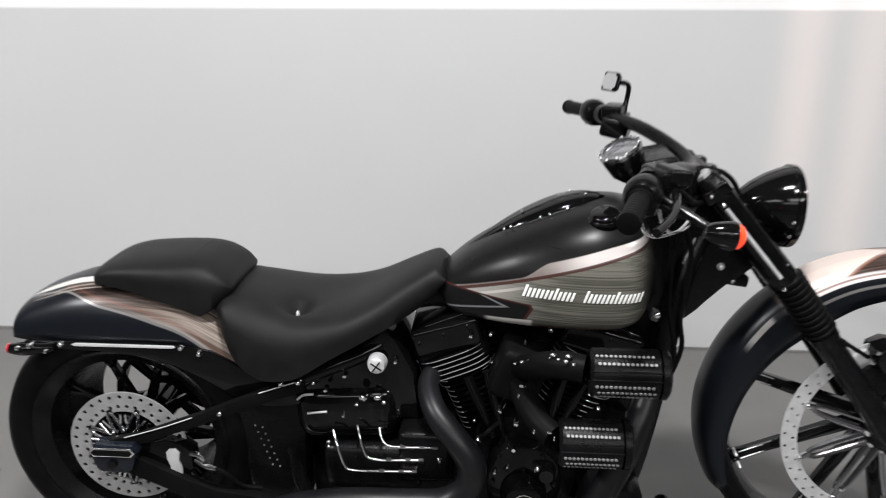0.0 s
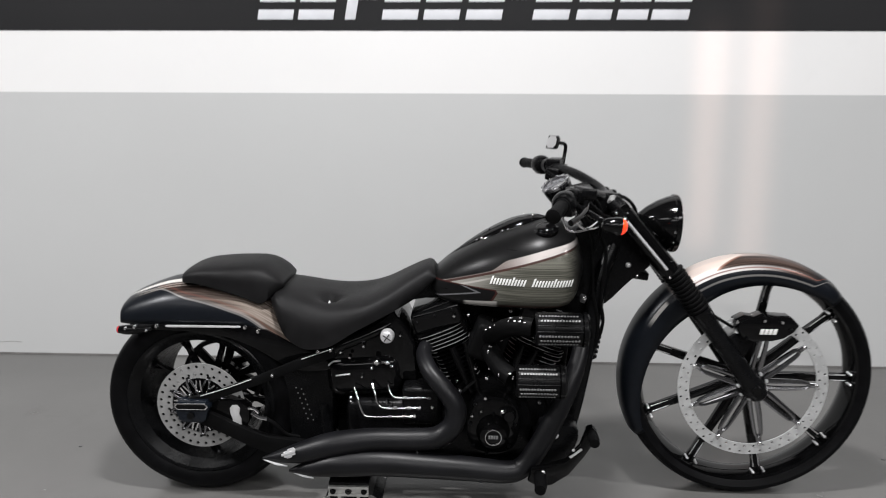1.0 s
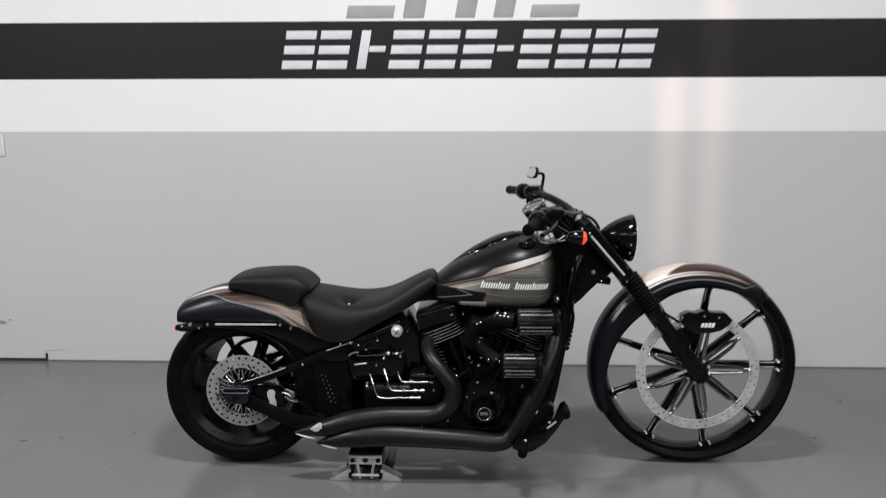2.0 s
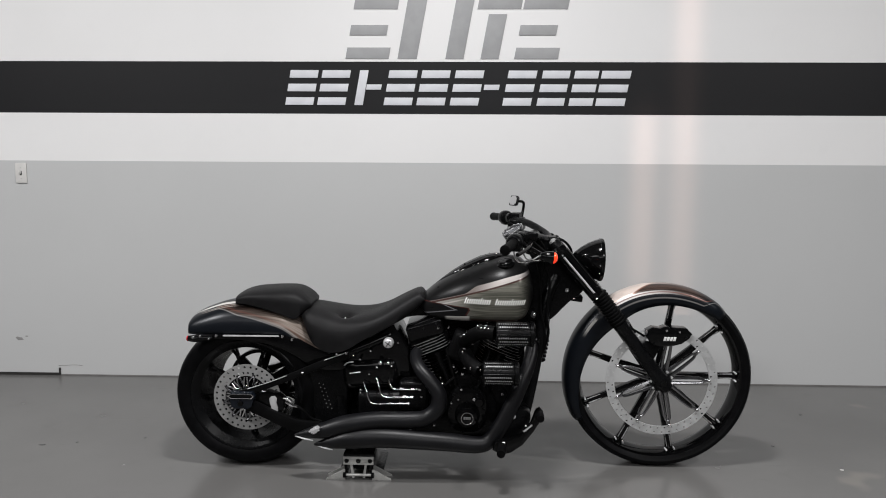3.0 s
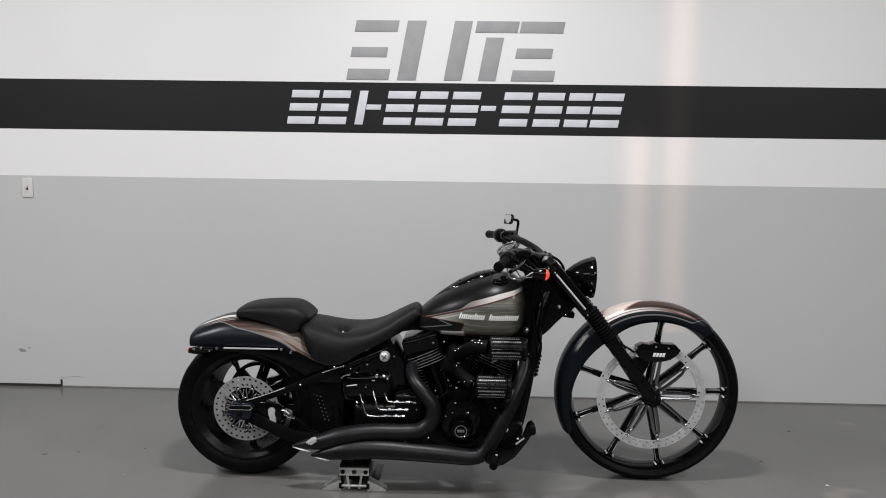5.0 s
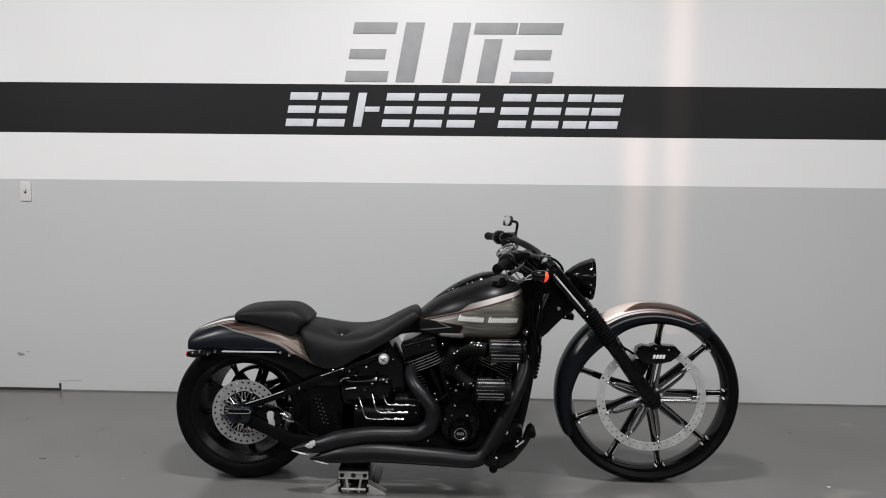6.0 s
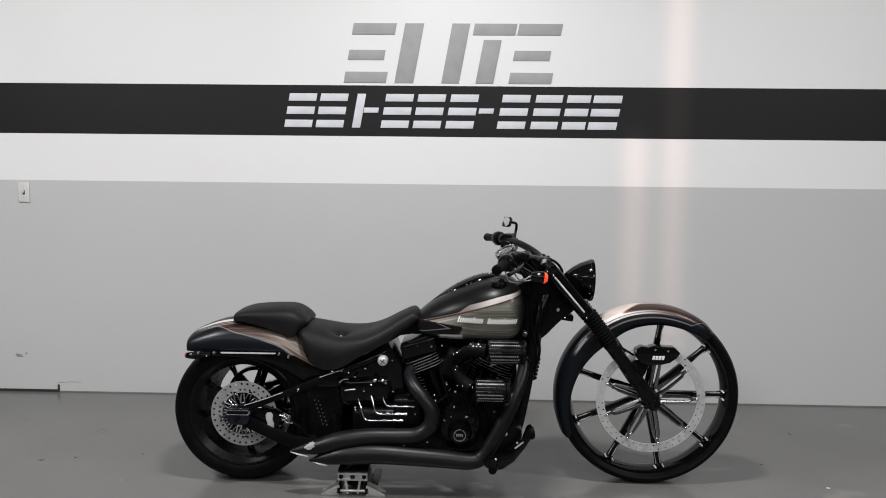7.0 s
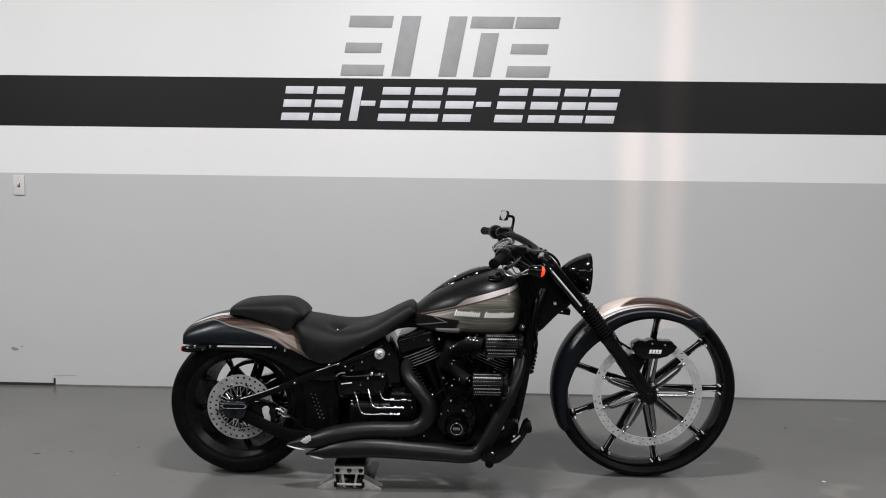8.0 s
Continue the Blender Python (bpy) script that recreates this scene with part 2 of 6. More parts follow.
PLASTIC = surface("white_switch_plastic", (0.62, 0.61, 0.59), 0.4, var=0.04)
GAP = surface("dark_gap", (0.02, 0.019, 0.018), 0.9)
RUBBER = surface("black_tyre_rubber", (0.0030, 0.0030, 0.0034), 0.46, spec=0.07, var=0.25, scale=22, grain=260, bump=0.25)
GRIP = surface("black_grip_rubber", (0.0036, 0.0036, 0.0038), 0.48, spec=0.055, bump=0.4, grain=300)
GLOSS = surface("gloss_black_enamel", (0.0027, 0.0027, 0.0029), 0.08, spec=0.24, var=0.2, rvar=0.03, bump=0.02)
SATIN = surface("satin_black_coating", (0.0036, 0.0037, 0.0041), 0.27, spec=0.15, var=0.2, grain=420, bump=0.08)
WRINKLE = surface("wrinkle_black_coating", (0.0030, 0.0030, 0.0033), 0.27, spec=0.12, var=0.3, grain=420, bump=0.35)
LEATHER = surface("black_seat_vinyl", (0.0056, 0.0054, 0.0058), 0.50, spec=0.17, var=0.25, scale=18, grain=520, bump=0.4, dist=0.0012)
CHROME = surface("polished_chrome", (0.86, 0.86, 0.87), 0.12, 1.0, var=0.04, rvar=0.04, bump=0.02)
MACHINED = surface("machined_alloy_cut", (0.84, 0.84, 0.85), 0.32, 0.6, var=0.1, grain=300, bump=0.1)
STEEL = surface("brushed_disc_steel", (0.53, 0.535, 0.535), 0.36, 0.4, var=0.1, scale=30, grain=400, bump=0.15)
DARK_STEEL = surface("brushed_dark_disc_steel", (0.31, 0.31, 0.307), 0.40, 0.4, var=0.1, scale=30, grain=400, bump=0.15)
DARK_CHROME = surface("dark_polished_metal", (0.30, 0.30, 0.31), 0.20, 1.0, var=0.1, rvar=0.03, bump=0.02)
EXHAUST = surface("satin_black_exhaust_coating", (0.0050, 0.0050, 0.0060), 0.40, spec=0.29, var=0.2, grain=300, bump=0.06)
RIM = surface("gloss_black_rim_enamel", (0.0026, 0.0026, 0.0028), 0.06, spec=0.32, var=0.2, rvar=0.04, bump=0.02)
SLATE = surface("slate_blue_enamel", (0.0060, 0.0082, 0.0125), 0.14, spec=0.3, var=0.1, rvar=0.04, bump=0.02)
FAINT = surface("faint_grey_scuff", (0.27, 0.265, 0.26), 0.6)
SILVER_MARK = surface("scuff_grey", (0.05, 0.05, 0.05), 0.7)
DOT = surface("dull_pierced_steel", (0.24, 0.24, 0.24), 0.5, 0.4)
ALLOY = surface("dull_jack_alloy", (0.60, 0.60, 0.58), 0.45, 0.7, var=0.18, scale=20, grain=200, bump=0.2)
SMOKE = surface("dark_lens_glass", (0.02, 0.012, 0.012), 0.05, coat=1.0, var=0.05, bump=0)
AMBER = surface("amber_lens", (0.75, 0.07, 0.015), 0.15, coat=1.0, var=0.1, bump=0.05)
AMBER.node_tree.nodes["Principled BSDF"].inputs["Emission Color"].default_value = (1.0, 0.035, 0.008, 1)
AMBER.node_tree.nodes["Principled BSDF"].inputs["Emission Strength"].default_value = 0.9
RED = surface("red_lens", (0.55, 0.02, 0.03), 0.15, coat=1.0, var=0.1, bump=0.05)
MIRROR = surface("mirror_glass", (0.62, 0.62, 0.63), 0.02, 1.0, var=0.01, bump=0, rvar=0.0)
WORN = surface("dull_grey_cast_metal", (0.06, 0.06, 0.062), 0.40, 0.6)
PALE = surface("pale_cast_alloy", (0.42, 0.42, 0.42), 0.5, 0.1)
LETTER = surface("white_letter_enamel", (0.78, 0.78, 0.76), 0.3, coat=0.5, var=0.03)
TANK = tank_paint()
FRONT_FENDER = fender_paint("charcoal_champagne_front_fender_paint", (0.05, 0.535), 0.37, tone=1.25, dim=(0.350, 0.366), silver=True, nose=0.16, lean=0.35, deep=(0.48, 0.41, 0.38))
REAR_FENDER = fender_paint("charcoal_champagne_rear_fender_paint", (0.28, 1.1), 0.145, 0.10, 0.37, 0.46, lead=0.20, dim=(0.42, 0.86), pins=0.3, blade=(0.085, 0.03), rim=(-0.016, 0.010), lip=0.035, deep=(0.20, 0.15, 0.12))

# ---- mesh helpers ----


def spline(points, n=6):
    """A smooth line through the points (Catmull-Rom), n steps a span; tuples of any length."""
    p = [np.array(q, float) for q in points]
    p = [2 * p[0] - p[1], *p, 2 * p[-1] - p[-2]]
    out = []
    for i in range(1, len(p) - 2):
        for k in range(n):
            t = k / n
            out.append(0.5 * (2 * p[i] + (p[i + 1] - p[i - 1]) * t + (2 * p[i - 1] - 5 * p[i] + 4 * p[i + 1] - p[i + 2]) * t ** 2 + (3 * p[i] - p[i - 1] - 3 * p[i + 1] + p[i + 2]) * t ** 3))
    out.append(p[-2])
    return out


def curve(x, table):
    """Height of a smooth line through (x, value) pairs."""
    s = spline(table, 8)
    return float(np.interp(x, [q[0] for q in s], [q[1] for q in s]))


def loft(bm, rings, closed=True, caps=True, uv=False, turn=False):
    layer = bm.loops.layers.uv.new("UVMap") if uv else None
    vs = [[bm.verts.new(p) for p in r] for r in rings]
    m, n = len(vs), len(vs[0])
    for i in range(m - 1):
        for j in range(n if closed else n - 1):
            k = (j + 1) % n
            quad = [vs[i][j], vs[i][k], vs[i + 1][k], vs[i + 1][j]]
            st = [(i / (m - 1), j / (n - 1)), (i / (m - 1), (j + 1) / (n - 1)), ((i + 1) / (m - 1), (j + 1) / (n - 1)), ((i + 1) / (m - 1), j / (n - 1))]
            if turn:
                quad, st = quad[::-1], st[::-1]
            f = bm.faces.new(quad)
            if uv:
                for loop, c in zip(f.loops, st):
                    loop[layer].uv = c
    if caps and closed:
        bm.faces.new(vs[0] if turn else vs[0][::-1])
        bm.faces.new(vs[-1][::-1] if turn else vs[-1])
    return bm


def tube(bm, points, r, seg=12, n=6, caps=True):
    """A round tube along a smooth line; points may carry their radius as a fourth number."""
    pts = spline([(*p, r) if len(p) == 3 else p for p in points], n) if len(points) > 2 else [np.array((*p, r) if len(p) == 3 else p, float) for p in points]
    rings, side = [], None
    for i, p in enumerate(pts):
        d = Vector((pts[min(i + 1, len(pts) - 1)] - pts[max(i - 1, 0)])[:3]).normalized()
        if side is None:
            side = d.orthogonal().normalized()
        side = (side - d * side.dot(d)).normalized()
        up = d.cross(side)
        c = Vector(p[:3])
        rings.append([c + float(p[3]) * (side * math.cos(a) + up * math.sin(a)) for a in (2 * math.pi * k / seg for k in range(seg))])
    return loft(bm, rings, caps=caps)


def lathe(bm, profile, centre=(0, 0, 0), axis=(0, 1, 0), seg=48, ends=False):
    """Turns (along, radius) pairs round an axis."""
    w = Vector(axis).normalized()
    s = w.orthogonal().normalized()
    u = w.cross(s)
    c = Vector(centre)
    rings = [[c + w * a + r * (s * math.cos(t) + u * math.sin(t)) for t in (2 * math.pi * k / seg for k in range(seg))] for a, r in profile]
    return loft(bm, rings, caps=ends)


def box(bm, centre, size, rot=(0, 0, 0), bevel=0.004, seg=2):
    b = bmesh.new()
    bmesh.ops.create_cube(b, size=1)
    for v in b.verts:
        v.co = Vector((v.co.x * size[0], v.co.y * size[1], v.co.z * size[2]))
    if bevel:
        bmesh.ops.bevel(b, geom=list(b.edges), offset=bevel, segments=seg, affect="EDGES", profile=0.6)
    b.transform(pose(*centre, *rot))
    return merge(bm, b)


def slab(bm, outline, y0, y1, bevel=0.004, n=0):
    """An outline in x and z, thick from y0 to y1, with bevelled rims."""
    pts = [(p[0], p[1]) for p in (spline([*outline, outline[0]], n)[:-1] if n else outline)]
    b = bmesh.new()
    f = b.faces.new([b.verts.new((x, y0, z)) for x, z in pts])
    g = bmesh.ops.extrude_face_region(b, geom=[f])
    bmesh.ops.translate(b, verts=[v for v in g["geom"] if isinstance(v, bmesh.types.BMVert)], vec=(0, y1 - y0, 0))
    bmesh.ops.recalc_face_normals(b, faces=b.faces)
    if bevel:
        rim = [e for e in b.edges if abs(e.verts[0].co.y - e.verts[1].co.y) < 1e-6]
        bmesh.ops.bevel(b, geom=rim, offset=bevel, segments=2, affect="EDGES", profile=0.6)
    return merge(bm, b)


def merge(bm, b):
    m = bpy.data.meshes.new("tmp")
    b.to_mesh(m)
    b.free()
    bm.from_mesh(m)
    bpy.data.meshes.remove(m)
    return bm


def ball(bm, centre, r, scale=(1, 1, 1), seg=16):
    b = bmesh.new()
    bmesh.ops.create_uvsphere(b, u_segments=seg, v_segments=seg // 2, radius=r)
    b.transform(Matrix.Translation(centre) @ Matrix.Diagonal((*scale, 1)))
    return merge(bm, b)


def place_of(ob):
    """Where an unturned object stands in the room."""
    p = Vector(ob.location)
    while ob.parent:
        ob = ob.parent
        p = p + ob.location
    return p


def part(name, bm, material, parent=None, label="", at=(0, 0, 0), angle=38, flat=False):
    """Links a bmesh as one mesh object under a thing or a part."""
    bmesh.ops.recalc_face_normals(bm, faces=bm.faces)
    me = bpy.data.meshes.new(name)
    bm.to_mesh(me)
    bm.free()
    for m in material if isinstance(material, (list, tuple)) else [material]:
        me.materials.append(m)
    if not flat:
        me.polygons.foreach_set("use_smooth", [True] * len(me.polygons))
        me.set_sharp_from_angle(angle=radians(angle))
    ob = new(name, me)
    ob.location = at
    if parent:
        ob.parent = parent
        ob.location = Vector(at) - place_of(parent)
    if label:
        ob["label"] = label
    return ob


def solid(ob, thick, offset=-1):
    m = ob.modifiers.new("thickness", "SOLIDIFY")
    m.thickness, m.offset = thick, offset
    return ob


def thing(name, label, category, at=(0, 0, 0), group=""):
    ob = tagged(new(name), label, category, group)
    ob.location = at
    return ob

# ---- the room ----
WALL_Y, X0, X1, Y0 = 1.2, -7.5, 6.5, -9.0
SPLIT, BAND0, BAND1 = 1.322, 1.605, 1.905


def plain_wall(name, lo, hi, mat, label):
    bm = bmesh.new()
    box(bm, [(a + b) / 2 for a, b in zip(lo, hi)], [b - a for a, b in zip(lo, hi)], bevel=0)
    return tagged(part(name, bm, mat, flat=True), label, "wall", kind="structure")


def painted_wall():
    """The long wall: grey below, white above, with a black band between, cut where the colours meet."""
    bm = bmesh.new()
    zs, mats = (0, SPLIT, BAND0, BAND1, CEIL), (0, 1, 2, 1)
    for k in range(4):
        b = bmesh.new()
        xs = np.linspace(X0 - 0.2, X1 + 0.2, 2)
        front = [[b.verts.new((x, WALL_Y, z)) for x in xs] for z in zs[k:k + 2]]
        b.faces.new((front[0][0], front[0][1], front[1][1], front[1][0])).material_index = mats[k]
        merge(bm, b)
    back = [bm.verts.new(p) for p in ((X0 - 0.2, WALL_Y + 0.2, 0), (X1 + 0.2, WALL_Y + 0.2, 0), (X1 + 0.2, WALL_Y + 0.2, CEIL), (X0 - 0.2, WALL_Y + 0.2, CEIL))]
    bm.faces.new(back[::-1])
    me = bpy.data.meshes.new("wall_north")
    bm.to_mesh(me)
    bm.free()
    for m in (GREY_WALL, WHITE_WALL, BLACK_BAND):
        me.materials.append(m)
    ob = new("wall_north", me)
    return tagged(ob, "painted wall, grey below, white above, black band between", "wall", kind="structure")


wall = painted_wall()
plain_wall("wall_south", (X0 - 0.2, Y0 - 0.2, 0), (X1 + 0.2, Y0, CEIL), FAR_WALL, "plain dull grey wall behind the camera")
plain_wall("wall_west", (X0 - 0.2, Y0, 0), (X0, WALL_Y, CEIL), FAR_WALL, "plain dull grey side wall")
plain_wall("wall_east", (X1, Y0, 0), (X1 + 0.2, WALL_Y, CEIL), FAR_WALL, "plain dull grey side wall")
bm = bmesh.new()
box(bm, ((X0 + X1) / 2, (Y0 + WALL_Y) / 2, CEIL + 0.1), (X1 - X0 + 0.4, WALL_Y - Y0 + 0.4, 0.2), bevel=0)
tagged(part("ceiling", bm, CEILING, flat=True), "plain dark workshop ceiling", "ceiling", kind="structure")
bm = bmesh.new()
box(bm, ((X0 + X1) / 2, (Y0 + WALL_Y) / 2, -0.1), (X1 - X0 + 0.4, WALL_Y - Y0 + 0.4, 0.2), bevel=0)
tagged(part("floor", bm, FLOOR, flat=True), "smooth grey painted concrete floor, faintly stained", "floor", kind="structure")

# dark gap under the wall's far panel, with a notch at its end
bm = bmesh.new()
box(bm, ((X0 - 3.36) / 2, WALL_Y - 0.003, 0.008), (-3.36 - X0, 0.006, 0.016), bevel=0)
box(bm, (-3.362, WALL_Y - 0.003, 0.024), (0.010, 0.007, 0.047), bevel=0.001)
tagged(part("trim", bm, GAP), "dark open joint at the foot of the wall", "joint", kind="structure")
bm = bmesh.new()
box(bm, ((-3.36 + X1) / 2, WALL_Y - 0.002, 0.004), (X1 + 3.36, 0.004, 0.008), bevel=0.001)
tagged(part("trim", bm, surface("dusty_sealant", (0.16, 0.155, 0.15), 0.8), flat=True), "thin dusty sealant line along the wall's foot", "joint", kind="structure")
bm = bmesh.new()
tube(bm, [(-3.37, WALL_Y, 0.061), (-3.32, WALL_Y, 0.063), (-3.27, WALL_Y, 0.067), (-3.22, WALL_Y, 0.063)], 0.0016, 6, 3)
tagged(part("trim", bm, FAINT), "short hairline crack in the grey paint", "crack", kind="structure")


def wall_switch():
    """A white plate with a toggle, screwed to the wall."""
    cx, cz = -3.527, 1.247
    t = thing("light_switch", "white plastic light switch plate on the grey wall", "switch", (cx, WALL_Y, cz))
    bm = box(bmesh.new(), (cx, WALL_Y - 0.004, cz), (0.068, 0.008, 0.118), bevel=0.003)
    part("plate", bm, PLASTIC, t)
    bm = box(bmesh.new(), (cx, WALL_Y - 0.0085, cz), (0.012, 0.003, 0.026), bevel=0.001)
    part("slot", bm, GAP, t, "dark toggle slot")
    bm = box(bmesh.new(), (cx, WALL_Y - 0.014, cz + 0.004), (0.008, 0.014, 0.012), (25, 0, 0), bevel=0.002)
    part("toggle", bm, PLASTIC, t)
    for dz in (-0.032, 0.032):
        bm = lathe(bmesh.new(), ((-0.0016, 0), (-0.0016, 0.003), (0, 0.0034)), (cx, WALL_Y - 0.008, cz + dz), seg=10)
        part("screw", bm, STEEL, t)
    return t


wall_switch()


def sheet_bars(name, label, bars, mat, lean, group):
    """Flat slanted bars of vinyl on the wall; each (x, z, width, height) is one bar."""
    t = thing(name, label, "sign", (bars[0][0], WALL_Y, bars[0][1]), group)
    for x, z, w, h in bars:
        bm = bmesh.new()
        slab(bm, [(x, z), (x + w, z), (x + w + lean * h, z + h), (x + lean * h, z + h)], WALL_Y - 0.004, WALL_Y, 0.0008)
        part("bar", bm, mat, t)
    return t


# grey sign over the band: plain slanted shapes
LEAN = 0.183
sheet_bars("wall_sign", "grey slanted vinyl shapes above the black band", [
    (-1.566, 1.921, 0.252, 0.064), (-1.541, 2.054, 0.215, 0.058), (-1.516, 2.201, 0.255, 0.066),
    (-1.263, 1.921, 0.112, 0.346), (-0.985, 1.921, 0.105, 0.346), (-0.782, 1.921, 0.105, 0.252), (-0.802, 2.201, 0.25, 0.066),
    (-0.588, 1.921, 0.252, 0.064), (-0.564, 2.054, 0.215, 0.058), (-0.540, 2.201, 0.255, 0.066)], SIGN_GREY, LEAN, "wall signs")
# white bars on the band, three a figure, and two short dashes
digits = []
for k, w in ((0, 0.165), (56, 0.165), (121, 0.050), (172, 0.165), (229, 0.165), (287, 0.165), (378, 0.165), (437, 0.158), (492, 0.138), (538, 0.168)):
    x = -1.924 + 0.003363 * k
    digits += [(x, 1.656, w, 0.200)] if w < 0.1 else [(x + LEAN * dz, 1.656 + dz, w, 0.044) for dz in (0.0, 0.078, 0.156)]
for k in (144, 348):
    digits.append((-1.924 + 0.003363 * k - 0.008, 1.745, 0.088, 0.030))
sheet_bars("wall_sign", "row of plain white slanted bars on the black band", digits, SIGN_WHITE, LEAN, "wall signs")

# ---- the motorcycle ----
bike = thing("motorcycle", "black cruiser motorcycle with champagne panels, upright on a floor jack", "motorcycle")
FA, RA = (0.002, 0.0, 0.4085), (-1.814, 0.0, 0.325)


def wheel(name, axle, r_lip, r_near, r_far, lip_y, label, tyre_profile, metal):
    r_mid = (r_near + r_far) / 2
    w = part(name, lathe(bmesh.new(), [(-lip_y, r_lip - 0.012), (-lip_y - 0.003, r_lip - 0.004), (-lip_y, r_lip), (-lip_y + 0.008, r_lip - 0.002), (-lip_y + 0.02, r_near + 0.012), (0, r_mid + 0.006), (lip_y - 0.02, r_far + 0.012), (lip_y - 0.008, r_lip - 0.002), (lip_y, r_lip), (lip_y + 0.003, r_lip - 0.004), (lip_y, r_lip - 0.012), (lip_y - 0.02, r_far), (0, r_mid - 0.006), (-lip_y + 0.02, r_near), (-lip_y, r_lip - 0.012)], seg=96), metal, bike, label, axle)
    part("tyre", lathe(bmesh.new(), tyre_profile, axle, seg=96), RUBBER, w, "black rubber tyre")
    return w


# front wheel: tall, thin tyre and nine forked spokes
front = wheel("front_wheel", FA, 0.364, 0.342, 0.342, 0.050, "tall gloss black alloy rim",
              [(-0.050, 0.358), (-0.058, 0.366), (-0.066, 0.380), (-0.063, 0.394), (-0.047, 0.4035), (-0.02, 0.408), (0.02, 0.408), (0.047, 0.4035), (0.063, 0.394), (0.066, 0.380), (0.058, 0.366), (0.050, 0.358)], RIM)


def bar_between(bm, p0, p1, w0, w1, d0, d1, side):
    """A four-edged tapering bar with chamfers from p0 to p1; w across the wheel's plane, d along the axle."""
    a, b = Vector(p0), Vector(p1)
    d = (b - a).normalized()
    s = Vector(side)
    u = d.cross(s).normalized()
    rings = []
    for c, w, t in ((a, w0, d0), (a.lerp(b, 0.5), (w0 + w1) / 2, (d0 + d1) / 2), (b, w1, d1)):
        k = 0.28
        pts = [(-w, -t * (1 - k)), (-w * (1 - k), -t), (w * (1 - k), -t), (w, -t * (1 - k)), (w, t * (1 - k)), (w * (1 - k), t), (-w * (1 - k), t), (-w, t * (1 - k))]
        rings.append([c + u * p + s * q for p, q in pts])
    return loft(bm, rings)


def radial(axle, angle, r, y):
    a = radians(angle)
    return (axle[0] + r * math.cos(a), axle[1] + y, axle[2] + r * math.sin(a))


def spokes(parent, axle, count, first, r0, r1, y, w0, w1, fork, cut=True):
    for k in range(count):
        a = first + 360 / count * k
        bm = bmesh.new()
        mid = r0 + (r1 - r0) * 0.88
        bar_between(bm, radial(axle, a, r0, y * 0.8), radial(axle, a, mid, y), w0, w1, 0.012, 0.010, (0, 1, 0))
        for s in (-1, 1):
            bar_between(bm, radial(axle, a + s * fork * 0.3, mid - 0.012, y), radial(axle, a + s * fork, r1 + 0.006, y * 1.25), w1 * 0.62, w1 * 0.55, 0.009, 0.010, (0, 1, 0))
        ob = part("spoke", bm, GLOSS, parent)
        if cut:
            bm = bmesh.new()
            for s in (-1, 1):
                bar_between(bm, radial(axle, a + s * 1.9, mid - 0.045 * r1 / 0.342, y - 0.0080), radial(axle, a + s * fork * 0.85, mid + (r1 - mid) * 0.55, y * 1.2 - 0.0090), 0.0007, 0.0014, 0.0015, 0.0015, (0, 1, 0))
            part("cut_edge", bm, MACHINED, parent, "bright machined spoke edge")
            for s in (-1, 1):
                sleeve = [(0.0, 0.0)]
                for k in range(4):
                    sleeve += [(-0.001 - 0.009 * k, 0.0028), (-0.004 - 0.009 * k, 0.0046), (-0.008 - 0.009 * k, 0.0030)]
                part("bolt_sleeve", lathe(bmesh.new(), [*sleeve, (-0.038, 0.0)], radial(axle, a + s * fork * 1.5, r1 - 0.006, y - 0.002), seg=10), MACHINED, parent, "small ribbed bright bolt sleeve")


spokes(front, FA, 9, 81, 0.042, 0.342, -0.018, 0.0175, 0.0120, 2.0)
part("hub", lathe(bmesh.new(), [(-0.075, 0.012), (-0.075, 0.034), (-0.06, 0.040), (-0.035, 0.050), (0.035, 0.050), (0.06, 0.040), (0.075, 0.034), (0.075, 0.012)], FA, seg=36, ends=True), GLOSS, front, "gloss black wheel hub")


